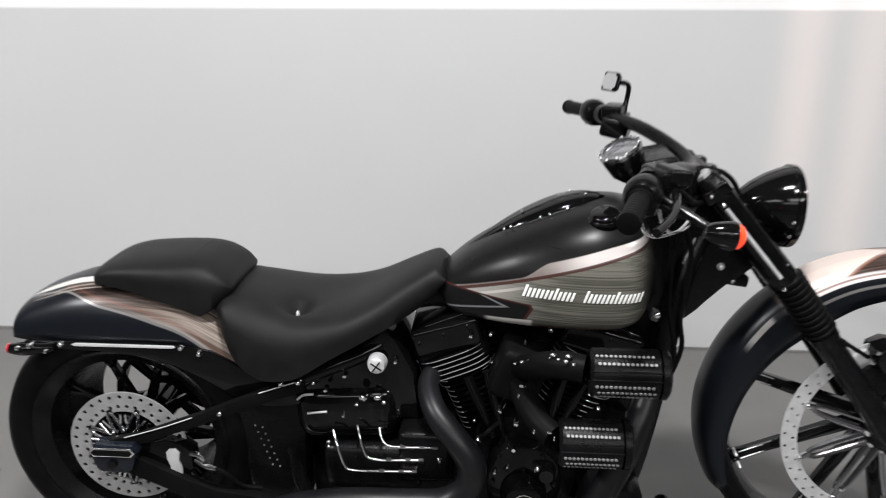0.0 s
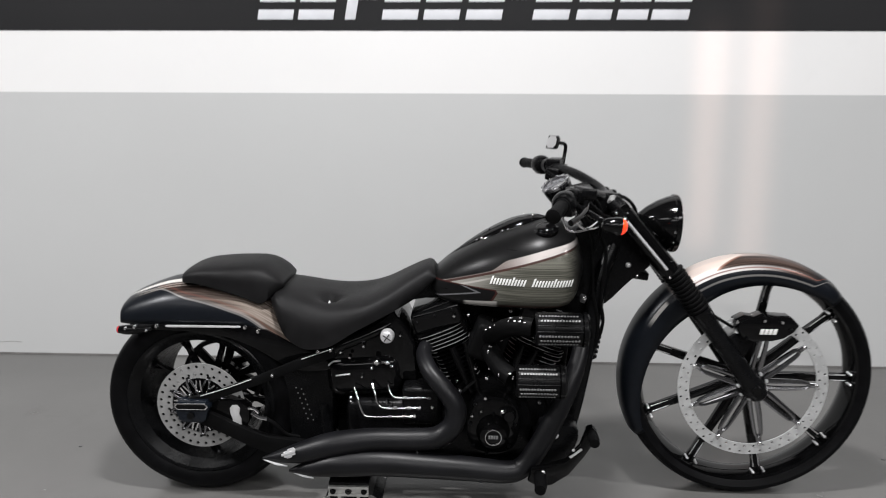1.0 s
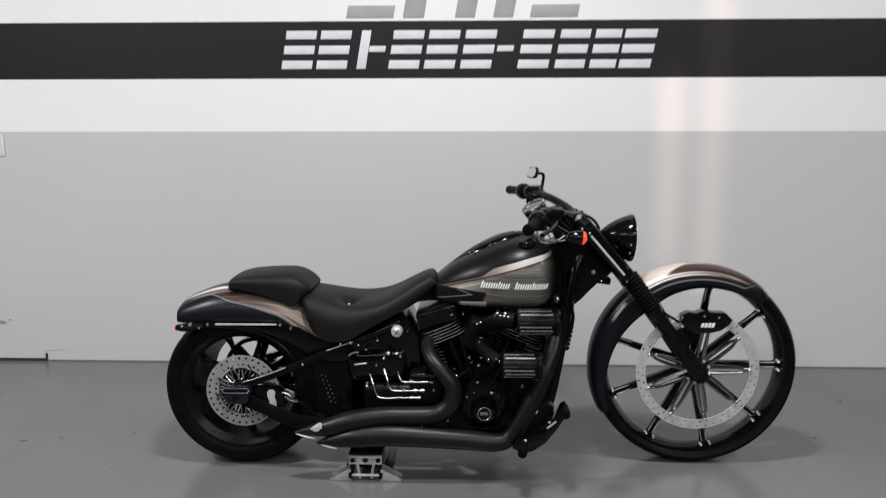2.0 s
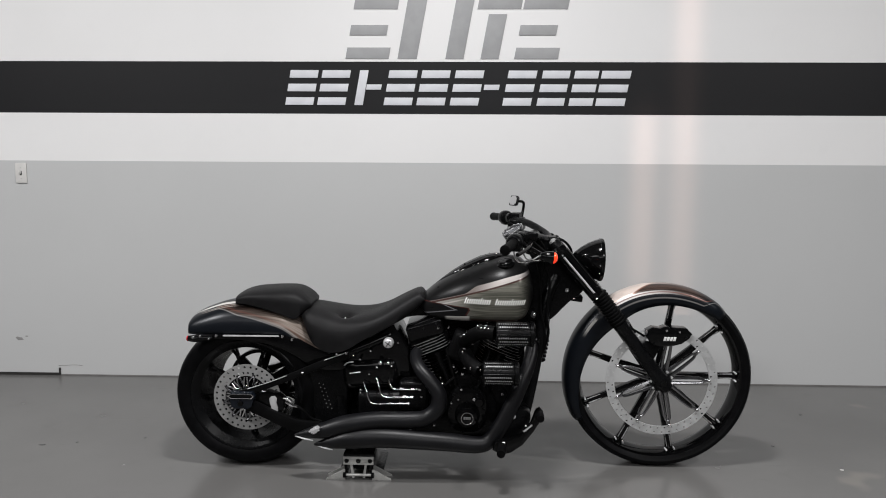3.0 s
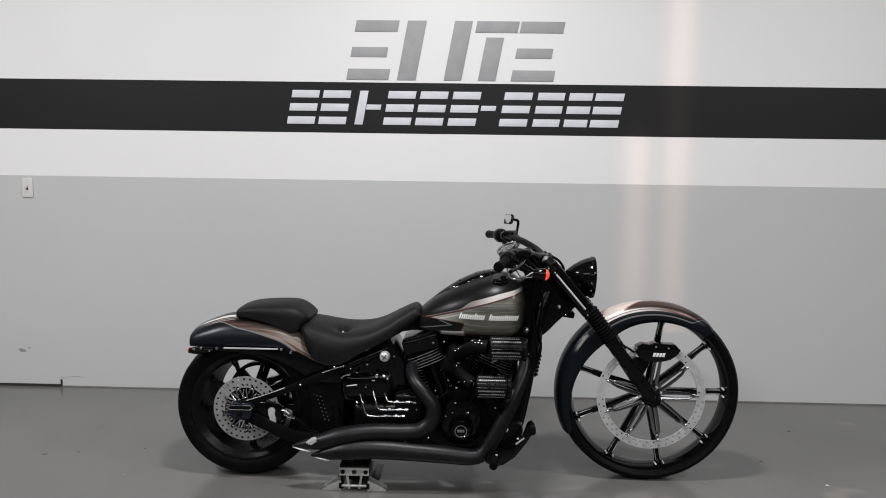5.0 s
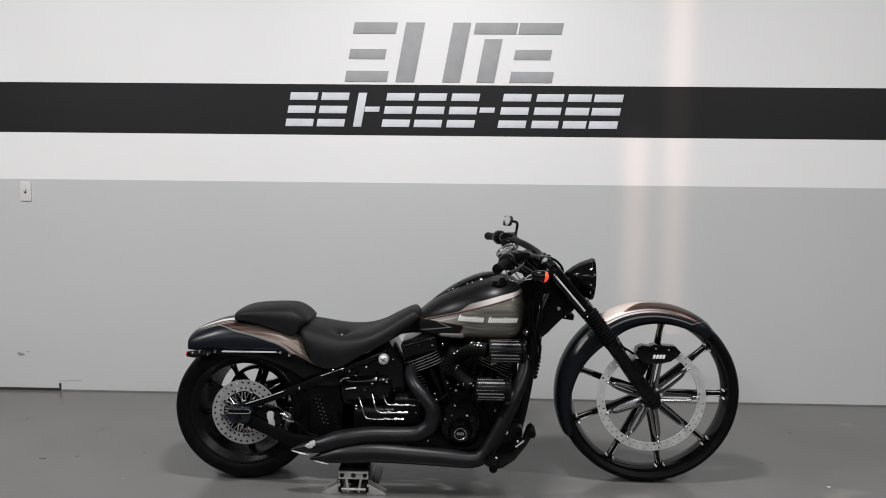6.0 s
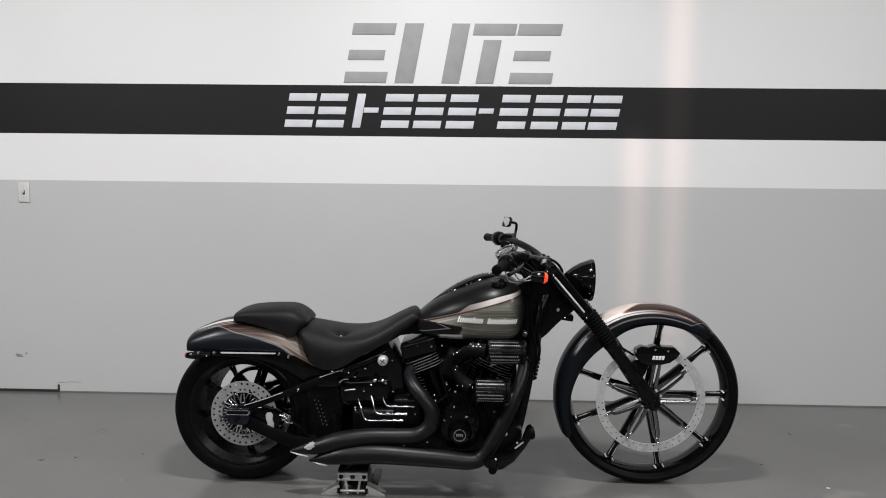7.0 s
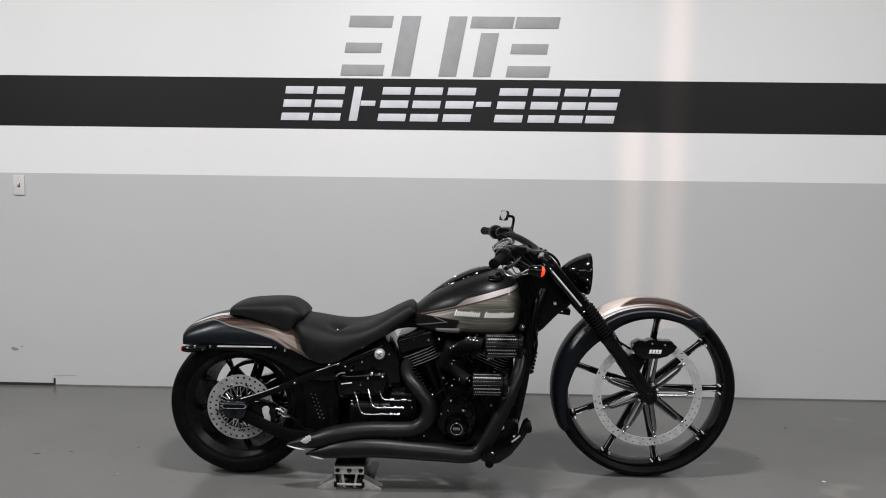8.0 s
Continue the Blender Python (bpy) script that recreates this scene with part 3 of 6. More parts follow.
def drilled_disc(name, axle, y, r0, r1, cols, hole, label, metal):
    """A brake disc with two staggered rings of real holes."""
    t = 0.0025
    rm = (r0 + r1) / 2
    bm = bmesh.new()
    cache = {}

    def vert(a, r, yy):
        key = (round(a % (2 * math.pi), 5) % round(2 * math.pi, 5), round(r, 5), yy)
        if key not in cache:
            cache[key] = bm.verts.new((r * math.cos(a), yy, r * math.sin(a)))
        return cache[key]

    step = 2 * math.pi / cols
    for row, (ra, rb) in enumerate(((r0, rm), (rm, r1))):
        for c in range(cols):
            a0 = (c + 0.0) * step
            ac, rc = a0 + step * (0.3 if row else 0.7), (ra + rb) / 2
            border = []
            for i in range(3):
                border.append((a0 + step * i / 3, ra))
            for i in range(3):
                border.append((a0 + step, ra + (rb - ra) * i / 3))
            for i in range(3):
                border.append((a0 + step * (1 - i / 3), rb))
            for i in range(3):
                border.append((a0, rb - (rb - ra) * i / 3))
            rim = []
            for a, r in border:
                d = math.atan2((r - rc), (a - ac) * rc)
                rim.append((ac + hole * math.cos(d) / rc, rc + hole * math.sin(d)))
            for yy, flip in ((-t, False), (t, True)):
                o = [vert(a, r, yy) for a, r in border]
                h = [bm.verts.new((r * math.cos(a), yy, r * math.sin(a))) for a, r in rim]
                for i in range(12):
                    j = (i + 1) % 12
                    f = [o[i], o[j], h[j], h[i]]
                    bm.faces.new(f[::-1] if flip else f)
                if flip:
                    for i in range(12):
                        j = (i + 1) % 12
                        bm.faces.new((h[i], h[j], keep[j], keep[i]))
                keep = h
    for r in (r0, r1):
        ring = [k * step / 3 for k in range(cols * 3)]
        for i, a in enumerate(ring):
            b = ring[(i + 1) % len(ring)]
            bm.faces.new((vert(a, r, -t), vert(b, r, -t), vert(b, r, t), vert(a, r, t)))
    return part(name, bm, metal, bike, label, (axle[0], axle[1] + y, axle[2]), angle=30)


fdisc = drilled_disc("front_brake_disc", FA, -0.098, 0.204, 0.241, 44, 0.0044, "large drilled steel front brake disc", STEEL)
for k in range(9):
    a = 81 + 40 * k
    bm = tube(bmesh.new(), [(*radial(FA, a + q, r, y), w) for q, r, y, w in ((-15, 0.046, -0.088, 0.0095), (-8.5, 0.085, -0.091, 0.0088), (-5.0, 0.135, -0.094, 0.0078), (-3.0, 0.172, -0.096, 0.0068), (0, 0.182, -0.096, 0.0066), (3.0, 0.172, -0.096, 0.0068), (5.0, 0.135, -0.094, 0.0078), (8.5, 0.085, -0.091, 0.0088), (15, 0.046, -0.088, 0.0095))], 0.006, 8, 4)
    part("carrier_arm", bm, DARK_CHROME, fdisc, "polished looped carrier arm")
    part("arm_tip", bar_between(bmesh.new(), radial(FA, a, 0.182, -0.096), radial(FA, a, 0.208, -0.099), 0.009, 0.0065, 0.005, 0.004, (0, 1, 0)), DARK_CHROME, fdisc)
    part("bolt", lathe(bmesh.new(), [(-0.009, 0), (-0.009, 0.0035), (-0.007, 0.0062), (0, 0.0066)], radial(FA, a, 0.203, -0.101), seg=14), CHROME, fdisc)
bm = lathe(bmesh.new(), [(-0.052, 0), (-0.052, 0.020), (-0.046, 0.030), (-0.02, 0.044), (0.01, 0.054), (0.02, 0.050)], (0, -0.085, FA[2]), seg=36)
part("hub_cap", bm, SATIN, fdisc, "black disc carrier hub")
for k in range(9):
    part("bolt", lathe(bmesh.new(), [(-0.007, 0), (-0.006, 0.004), (-0.003, 0.0060), (0.006, 0.0062)], radial(FA, 61 + 40 * k, 0.045, -0.102), seg=10), MACHINED, fdisc)

# rear wheel: wide tyre
rear = wheel("rear_wheel", RA, 0.250, 0.211, 0.180, 0.126, "wide black alloy rim",
             [(-0.116, 0.238), (-0.128, 0.252), (-0.136, 0.272), (-0.136, 0.290), (-0.127, 0.306), (-0.102, 0.317), (-0.055, 0.3235), (0, 0.325), (0.055, 0.3235), (0.102, 0.317), (0.127, 0.306), (0.136, 0.290), (0.136, 0.272), (0.128, 0.252), (0.116, 0.238)], SATIN)
spokes(rear, RA, 9, 72, 0.040, 0.196, -0.030, 0.013, 0.0085, 3.0, False)
part("hub", lathe(bmesh.new(), [(-0.12, 0.014), (-0.12, 0.040), (-0.07, 0.050), (0.07, 0.050), (0.12, 0.04), (0.12, 0.014)], RA, seg=32, ends=True), GLOSS, rear, "gloss black wheel hub")
part("hub_flange", lathe(bmesh.new(), [(-0.118, 0.0), (-0.118, 0.082), (-0.110, 0.090), (-0.098, 0.090), (-0.090, 0.050)], RA, seg=40), GLOSS, rear, "gloss black hub flange")
RD = (RA[0] + 0.008, 0.0, RA[2] - 0.003)
rdisc = drilled_disc("rear_brake_disc", RD, -0.142, 0.096, 0.147, 32, 0.0054, "drilled steel rear brake disc", DARK_STEEL)
for k in range(9):
    a = 72 + 40 * k
    bm = tube(bmesh.new(), [(*radial(RD, a + q, r, y), 0.0042) for q, r, y in ((-18, 0.040, -0.146), (-9, 0.066, -0.148), (-4, 0.092, -0.149), (0, 0.098, -0.149), (4, 0.092, -0.149), (9, 0.066, -0.148), (18, 0.040, -0.146))], 0.004, 8, 4)
    part("carrier_arm", bm, DARK_CHROME, rdisc, "polished looped carrier arm")
    for turn in (-6, 6):
        bm = bar_between(bmesh.new(), radial(RD, a + 20 + turn * 2.2, 0.044, -0.150), radial(RD, a + 20 + turn * 0.6, 0.090, -0.147), 0.0035, 0.0028, 0.004, 0.003, (0, 1, 0))
        part("carrier_rib", bm, CHROME, rdisc, "polished carrier rib")
    part("bolt", lathe(bmesh.new(), [(-0.012, 0), (-0.012, 0.0042), (-0.008, 0.0058), (0, 0.006)], radial(RD, a + 20, 0.052, -0.152), seg=10), CHROME, rdisc)
    part("arm_tip", bar_between(bmesh.new(), radial(RD, a, 0.090, -0.145), radial(RD, a, 0.106, -0.145), 0.007, 0.006, 0.004, 0.004, (0, 1, 0)), GLOSS, rdisc)
    part("bolt", lathe(bmesh.new(), [(-0.006, 0), (-0.006, 0.003), (0, 0.005)], radial(RD, a, 0.098, -0.1455), seg=12), CHROME, rdisc)
part("hub_cap", lathe(bmesh.new(), [(-0.03, 0), (-0.03, 0.018), (-0.02, 0.030), (0.0, 0.042), (0.03, 0.045)], (RD[0], -0.138, RD[2]), seg=28), GLOSS, rdisc, "black disc carrier hub")

bm = lathe(bmesh.new(), [(-0.016, 0.128), (-0.016, 0.145), (0.016, 0.145), (0.016, 0.128), (-0.016, 0.128)], (RA[0], 0.128, RA[2]), seg=64)
lathe(bm, [(-0.012, 0.0), (-0.012, 0.055), (0.012, 0.055), (0.012, 0.0)], (RA[0], 0.128, RA[2]), seg=32)
pulley = part("drive_pulley", bm, SATIN, bike, "black rear drive pulley")
for k in range(6):
    bm = bmesh.new()
    bar_between(bm, radial((RA[0], 0.128, RA[2]), 60 * k + 14, 0.045, 0), radial((RA[0], 0.128, RA[2]), 60 * k + 14, 0.132, 0), 0.013, 0.017, 0.008, 0.008, (0, 1, 0))
    part("pulley_spoke", bm, SATIN, pulley)
bm = bmesh.new()
tube(bm, [(-1.82, 0.128, 0.472), (-1.40, 0.128, 0.410), (-1.10, 0.128, 0.370)], 0.011, 8, 2)
tube(bm, [(-1.82, 0.128, 0.178), (-1.40, 0.128, 0.220), (-1.10, 0.128, 0.240)], 0.011, 8, 2)
part("drive_belt", bm, RUBBER, pulley, "black drive belt")


# ---- fenders ----
def front_fender():
    """A shell that hugs the tall wheel from above the front to low behind."""
    bm = bmesh.new()
    rings = []
    for i in range(57):
        u = i / 56
        ang = radians(46.5 + (209 - 46.5) * u)
        r_out = 0.4165 + 0.006 * max(0, u - 0.6) / 0.4
        end = min(1, min(u / 0.035, (1 - u) / 0.02))
        skirt = (curve(u, ((0, 0.364), (0.1, 0.343), (0.25, 0.331), (0.38, 0.321), (0.47, 0.311), (0.56, 0.313), (0.8, 0.345), (1, 0.384))))
        ring = []
        for j in range(25):
            s = -1 + 2 * j / 24
            th = s * radians(90)
            q = abs(math.sin(th)) ** 0.85 * math.copysign(1, s)
            drop = 1 - abs(math.cos(th)) ** 0.55
            w = 0.079 * (0.90 + 0.10 * end)
            r = r_out - (r_out - skirt) * drop - 0.006 * (1 - end)
            ring.append((FA[0] + r * math.cos(ang), w * q, FA[2] + r * math.sin(ang)))
        rings.append(ring)
    loft(bm, rings, closed=False, uv=True)
    return solid(part("front_fender", bm, FRONT_FENDER, bike, "champagne and charcoal painted front fender with pinstripes", angle=60), 0.004)


front_fender()


def rear_fender():
    """A broad fender that swells over the tyre and ends in a rounded tail."""
    top = ((-2.081, 0.634), (-2.070, 0.656), (-2.036, 0.682), (-1.95, 0.716), (-1.89, 0.730), (-1.82, 0.734), (-1.72, 0.727), (-1.62, 0.700), (-1.53, 0.640), (-1.46, 0.560))
    low = ((-2.081, 0.626), (-2.070, 0.611), (-2.05, 0.599), (-1.9, 0.598), (-1.72, 0.600), (-1.64, 0.596), (-1.56, 0.556), (-1.46, 0.500))
    wide = ((-2.081, 0.070), (-2.070, 0.108), (-2.05, 0.132), (-1.9, 0.146), (-1.7, 0.150), (-1.46, 0.142))
    bm = bmesh.new()
    rings = []
    for i in range(49):
        u = i / 48
        x = -2.081 + 0.621 * u ** 1.25
        zt, zb, w = curve(x, top), curve(x, low), curve(x, wide)
        ring = []
        for j in range(29):
            th = radians(-90 + 180 * j / 28)
            y = w * math.copysign(abs(math.sin(th)) ** 0.8, th)
            z = zb + (zt - zb) * abs(math.cos(th)) ** 0.80
            ring.append((x, y, z))
        rings.append(ring)
    loft(bm, rings, closed=False, uv=True)
    return solid(part("rear_fender", bm, REAR_FENDER, bike, "charcoal rear fender with champagne crown and pinstripes", angle=60), 0.004)


rf = rear_fender()
for s in (-1, 1):
    bm = bmesh.new()
    slab(bm, [(-2.02, 0.602), (-1.64, 0.604), (-1.50, 0.548), (-1.40, 0.505), (-1.37, 0.462), (-1.45, 0.452), (-1.52, 0.470), (-1.60, 0.520), (-1.70, 0.562), (-1.85, 0.582), (-2.02, 0.586)], s * 0.142, s * 0.154, 0.003, 3)
    part("fender_strut", bm, GLOSS, rf, "gloss black fender strut")
    bm = bmesh.new()
    slab(bm, [(-1.895, 0.5965), (-1.660, 0.5975), (-1.655, 0.600), (-1.660, 0.6035), (-1.895, 0.6035), (-1.902, 0.600)], s * 0.155, s * 0.162, 0.002)
    part("strut_trim", bm, MACHINED, rf, "bright polished strut trim")
    for x in (-1.93, -1.642, -1.60):
        part("bolt", lathe(bmesh.new(), [(s * 0.010, 0), (s * 0.010, 0.004), (s * 0.006, 0.007), (0, 0.008)], (x, s * 0.154, 0.598 if x < -1.61 else 0.585), seg=14), CHROME, rf)
    # tail lamp at each rear corner
    bm = bmesh.new()
    tube(bm, [(-1.945, s * 0.160, 0.592, 0.010), (-1.98, s * 0.165, 0.590, 0.013), (-2.02, s * 0.167, 0.588, 0.016), (-2.05, s * 0.166, 0.588, 0.012)], 0.012, 14)
    tl = part("tail_lamp", bm, GLOSS, rf, "small gloss black tail lamp")
    bm = ball(bmesh.new(), (-2.050, s * 0.166, 0.588), 0.0125, (0.6, 1, 1))
    part("lens", bm, RED, rf, "red tail lamp lens")
    for x, z, r in ((-2.022, 0.596, 0.0048), (-1.992, 0.602, 0.0055), (-1.955, 0.590, 0.0042)):
        part("bolt", lathe(bmesh.new(), [(s * 0.007, 0), (s * 0.006, 0.7 * r), (s * 0.003, r), (-s * 0.02, r)], (x, s * 0.180, z), seg=10), CHROME, rf)

# ---- seat and pad ----


def cushion(name, x0, x1, top, low, wide, label, power=0.55, dimple=None, n=44):
    bm = bmesh.new()
    rings = []
    for i in range(n + 1):
        x = x0 + (x1 - x0) * (0.5 - 0.5 * math.cos(math.pi * i / n))
        zt, zb, w = curve(x, top), curve(x, low), curve(x, wide)
        zt = max(zt, zb + 0.004)
        ring = []
        for j in range(33):
            th = radians(-90 + 180 * j / 32)
            y = w * math.copysign(abs(math.sin(th)) ** 0.75, th)
            z = zb + (zt - zb) * abs(math.cos(th)) ** power
            if dimple:
                for dx, dy, dz, rr in dimple:
                    z -= dz * math.exp(-((x - dx) ** 2 + (y - dy) ** 2) / rr ** 2)
            ring.append((x, y, z))
        ring += [(x, w * 0.9 * c, zb - 0.004) for c in (1, 0.33, -0.33, -1)]
        rings.append(ring)
    loft(bm, rings)
    return part(name, bm, LEATHER, bike, label, angle=65)


seat = cushion("seat", -1.565, -1.032,
               ((-1.565, 0.690), (-1.545, 0.718), (-1.503, 0.718), (-1.387, 0.699), (-1.283, 0.698), (-1.206, 0.719), (-1.128, 0.760), (-1.072, 0.787), (-1.048, 0.788), (-1.032, 0.764)),
               ((-1.565, 0.682), (-1.535, 0.625), (-1.508, 0.576), (-1.455, 0.545), (-1.405, 0.544), (-1.355, 0.557), (-1.278, 0.603), (-1.152, 0.662), (-1.085, 0.702), (-1.032, 0.752)),
               ((-1.565, 0.120), (-1.53, 0.165), (-1.45, 0.196), (-1.36, 0.204), (-1.26, 0.188), (-1.18, 0.155), (-1.10, 0.118), (-1.032, 0.090)),
               "black vinyl solo seat, deeply dished", 0.5, ((-1.376, -0.090, 0.032, 0.024), (-1.376, -0.090, 0.010, 0.06), (-1.30, 0.0, 0.010, 0.10)))
bm = ball(bmesh.new(), (-1.378, -0.094, 0.660), 0.007, (0.7, 1.2, 2.0))
part("button", bm, STEEL, seat, "bright button in the seat")
for s in (-1, 1):
    bm = tube(bmesh.new(), [(-1.50, s * 0.125, 0.672), (-1.44, s * 0.160, 0.644), (-1.36, s * 0.172, 0.632), (-1.27, s * 0.160, 0.646), (-1.19, s * 0.122, 0.684), (-1.12, s * 0.085, 0.728)], 0.0028, 8)
    part("piping", bm, LEATHER, seat)
pad = cushion("passenger_pad", -1.864, -1.528,
              ((-1.864, 0.742), (-1.856, 0.764), (-1.80, 0.784), (-1.72, 0.793), (-1.655, 0.796), (-1.615, 0.795), (-1.585, 0.788), (-1.550, 0.764), (-1.528, 0.738)),
              ((-1.864, 0.730), (-1.82, 0.733), (-1.744, 0.718), (-1.66, 0.694), (-1.604, 0.672), (-1.585, 0.676), (-1.550, 0.706), (-1.528, 0.722)),
              ((-1.864, 0.080), (-1.845, 0.112), (-1.75, 0.128), (-1.64, 0.134), (-1.585, 0.130), (-1.550, 0.118), (-1.528, 0.100)),
              "black vinyl passenger pad", 0.36)
bm = tube(bmesh.new(), [(-1.660, -0.130, 0.700), (-1.640, -0.130, 0.732), (-1.628, -0.118, 0.768), (-1.625, -0.08, 0.788), (-1.625, 0, 0.794), (-1.625, 0.08, 0.788), (-1.63, 0.118, 0.764)], 0.0028, 8)
part("piping", bm, LEATHER, pad)

# ---- tank ----
TOP = ((-1.055, 0.752), (-1.03, 0.776), (-0.974, 0.822), (-0.898, 0.868), (-0.822, 0.903), (-0.759, 0.926), (-0.69, 0.940), (-0.62, 0.934), (-0.582, 0.900), (-0.565, 0.850))
BOT = ((-1.055, 0.718), (-1.027, 0.686), (-0.99, 0.669), (-0.868, 0.662), (-0.711, 0.661), (-0.628, 0.668), (-0.587, 0.698), (-0.565, 0.765))
WID = ((-1.055, 0.058), (-1.02, 0.098), (-0.95, 0.135), (-0.86, 0.170), (-0.76, 0.194), (-0.67, 0.198), (-0.607, 0.178), (-0.565, 0.110))
bm = bmesh.new()
rings = []
for i in range(53):
    x = -1.055 + 0.490 * (0.5 - 0.5 * math.cos(math.pi * i / 52))
    zt, zb, w = curve(x, TOP), curve(x, BOT), curve(x, WID)
    zm = zb + (zt - zb) * 0.34
    ring = []
    for j in range(48):
        th = 2 * math.pi * j / 48
        c, s = math.cos(th), math.sin(th)
        y = w * math.copysign(abs(c) ** 0.78, c)
        z = zm + (zt - zm) * abs(s) ** 0.95 if s > 0 else zm - (zm - zb) * abs(s) ** 0.42
        ring.append((x, y, z))
    rings.append(ring)
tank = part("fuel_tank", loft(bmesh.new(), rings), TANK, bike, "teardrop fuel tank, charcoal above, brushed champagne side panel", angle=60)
# spine console along the top of the tank
rings = []
for i in range(25):
    x = -1.01 + 0.345 * i / 24
    k = math.sin(math.pi * (i / 24) ** 1.5) ** 0.6
    zt = curve(x, TOP) - 0.004
    ring = [(x, 0.062 * k * math.copysign(abs(math.cos(t)) ** 0.7, math.cos(t)), zt - 0.010 * abs(math.cos(t)) + (0.026 * k * abs(math.sin(t)) ** 0.7 if math.sin(t) > 0 else -0.012)) for t in (2 * math.pi * j / 20 for j in range(20))]
    rings.append(ring)
part("console", loft(bmesh.new(), rings), GLOSS, tank, "gloss black tank console", angle=55)
for x, y in ((-0.90, -0.050), (-0.885, -0.052), (-0.82, -0.058), (-0.80, -0.059), (-0.76, -0.058), (-0.86, -0.02), (-0.775, 0.0), (-0.79, 0.01), (-0.765, 0.0), (-0.75, 0.012), (-0.72, -0.034)):
    part("screw", ball(bmesh.new(), (x, y, curve(x, TOP) + 0.018 - max(0, abs(y) - 0.03) * 0.7), 0.0042, seg=10), CHROME, tank)
FN = Vector((-0.14, -0.30, 0.94)).normalized()
bm = lathe(bmesh.new(), [(-0.014, 0.0), (-0.014, 0.038), (-0.002, 0.039), (0.001, 0.035), (0.003, 0.033), (0.008, 0.032), (0.011, 0.029), (0.013, 0.022), (0.013, 0.0)], (-0.684, -0.108, 0.922), FN, 36)
part("filler_cap", bm, GLOSS, tank, "gloss black screw-in fuel filler cap")
bm = slab(bmesh.new(), [(-1.160, 0.672), (-1.09, 0.712), (-1.03, 0.735), (-0.98, 0.70), (-1.00, 0.676), (-1.067, 0.674), (-1.131, 0.664)], -0.05, 0.05, 0.006, 2)
part("seat_bracket", bm, SATIN, bike, "black bracket between seat and tank")
# lettering on the side panel: plain slanted bars
for k in range(28):
    if k in (12, 13):
        continue
    x = -0.860 + 0.0092 * k
    h = 0.026 if k % 7 == 0 else 0.020
    z0 = 0.757 - 0.0001 * k
    bm = slab(bmesh.new(), [(x, z0), (x + 0.0056, z0), (x + 0.0056 + 0.35 * h, z0 + h), (x + 0.35 * h, z0 + h)], 0.0, 0.003, 0.0006)
    for v in bm.verts:
        zt, zb, ww = curve(v.co.x, TOP), curve(v.co.x, BOT), curve(v.co.x, WID)
        zm = zb + (zt - zb) * 0.34
        q = min(1, abs(v.co.z - zm) / (zt - zm)) ** (1 / 0.95)
        v.co.y = -ww * max(0.0, 1 - q * q) ** 0.39 - 0.0015 + v.co.y * 0.5
    part("mark", bm, LETTER, tank, "white slanted tank mark")

# ---- fork and headlight ----
RAKE = 0.745
AX = Vector((-RAKE, 0, 1)).normalized()
AX2 = Vector((-0.86, 0, 1)).normalized()
for s in (-1, 1):
    y = s * 0.112
    bm = bmesh.new()
    base = Vector((0, y, FA[2]))
    lathe(bm, [(-0.045, 0.0), (-0.045, 0.020), (-0.036, 0.030), (0.0, 0.0335), (0.05, 0.0315), (0.12, 0.029), (0.24, 0.0285), (0.30, 0.030), (0.305, 0.033), (0.32, 0.033), (0.322, 0.026)], base, AX, 28)
    leg = part("fork_leg", bm, SATIN, bike, "satin black fork slider")
    bm = bmesh.new()
    prof = []
    for k in range(11):
        a = 0.322 + 0.0145 * k
        prof += [(a, 0.0315), (a + 0.004, 0.0365), (a + 0.009, 0.0365), (a + 0.012, 0.0315)]
    lathe(bm, [(0.318, 0.026), *prof, (0.486, 0.026)], base, AX, 24)
    part("boot", bm, GRIP, leg, "ribbed black rubber fork boot")
    foot = Vector((-0.290, y, 0.788))
    bm = lathe(bmesh.new(), [(-0.005, 0.025), (-0.003, 0.0335), (0.015, 0.034), (0.225, 0.0335), (0.240, 0.033), (0.246, 0.026)], foot, AX2, 28)
    part("upper_cover", bm, GLOSS, leg, "gloss black fork cover")
    bm = lathe(bmesh.new(), [(0.240, 0.0), (0.240, 0.029), (0.292, 0.028), (0.300, 0.022), (0.302, 0.0)], foot, AX2, 24)
    part("fork_cap", bm, SATIN, leg, "satin black fork cap")
    bm = lathe(bmesh.new(), [(0.297, 0.0), (0.297, 0.019), (0.307, 0.018), (0.311, 0.012), (0.312, 0.0)], foot, AX2, 8)
    part("cap_bolt", bm, DARK_STEEL, leg, "bright fork cap bolt")
    bm = lathe(bmesh.new(), [(s * 0.008, 0), (s * 0.008, 0.013), (0, 0.017), (-s * 0.03, 0.017)], (0, y + s * 0.032, FA[2]), (0, 1, 0), 18)
    part("axle_nut", bm, GLOSS, leg)
    for x, z in ((-0.298, 0.778), (-0.446, 0.962), (-0.474, 0.980)):
        part("bolt", ball(bmesh.new(), (x, y + s * 0.033, z), 0.0058, seg=10), CHROME, leg)
    bm = tube(bmesh.new(), [(-0.440, y + s * 0.034, 0.954), (-0.309, y + s * 0.034, 0.803)], 0.0046, 10)
    part("cover_rod", bm, MACHINED, leg, "thin polished rod on the fork cover")
clamps = []
for z, r in ((0.985, 0.0), (0.806, 0.0)):
    bm = bmesh.new()
    c = (-0.290 - 0.86 * (z - 0.788), 0, z)
    box(bm, c, (0.062, 0.28, 0.034), (0, -40, 0), 0.010, 3)
    clamps.append(part("triple_clamp", bm, GLOSS, bike, "gloss black fork yoke"))
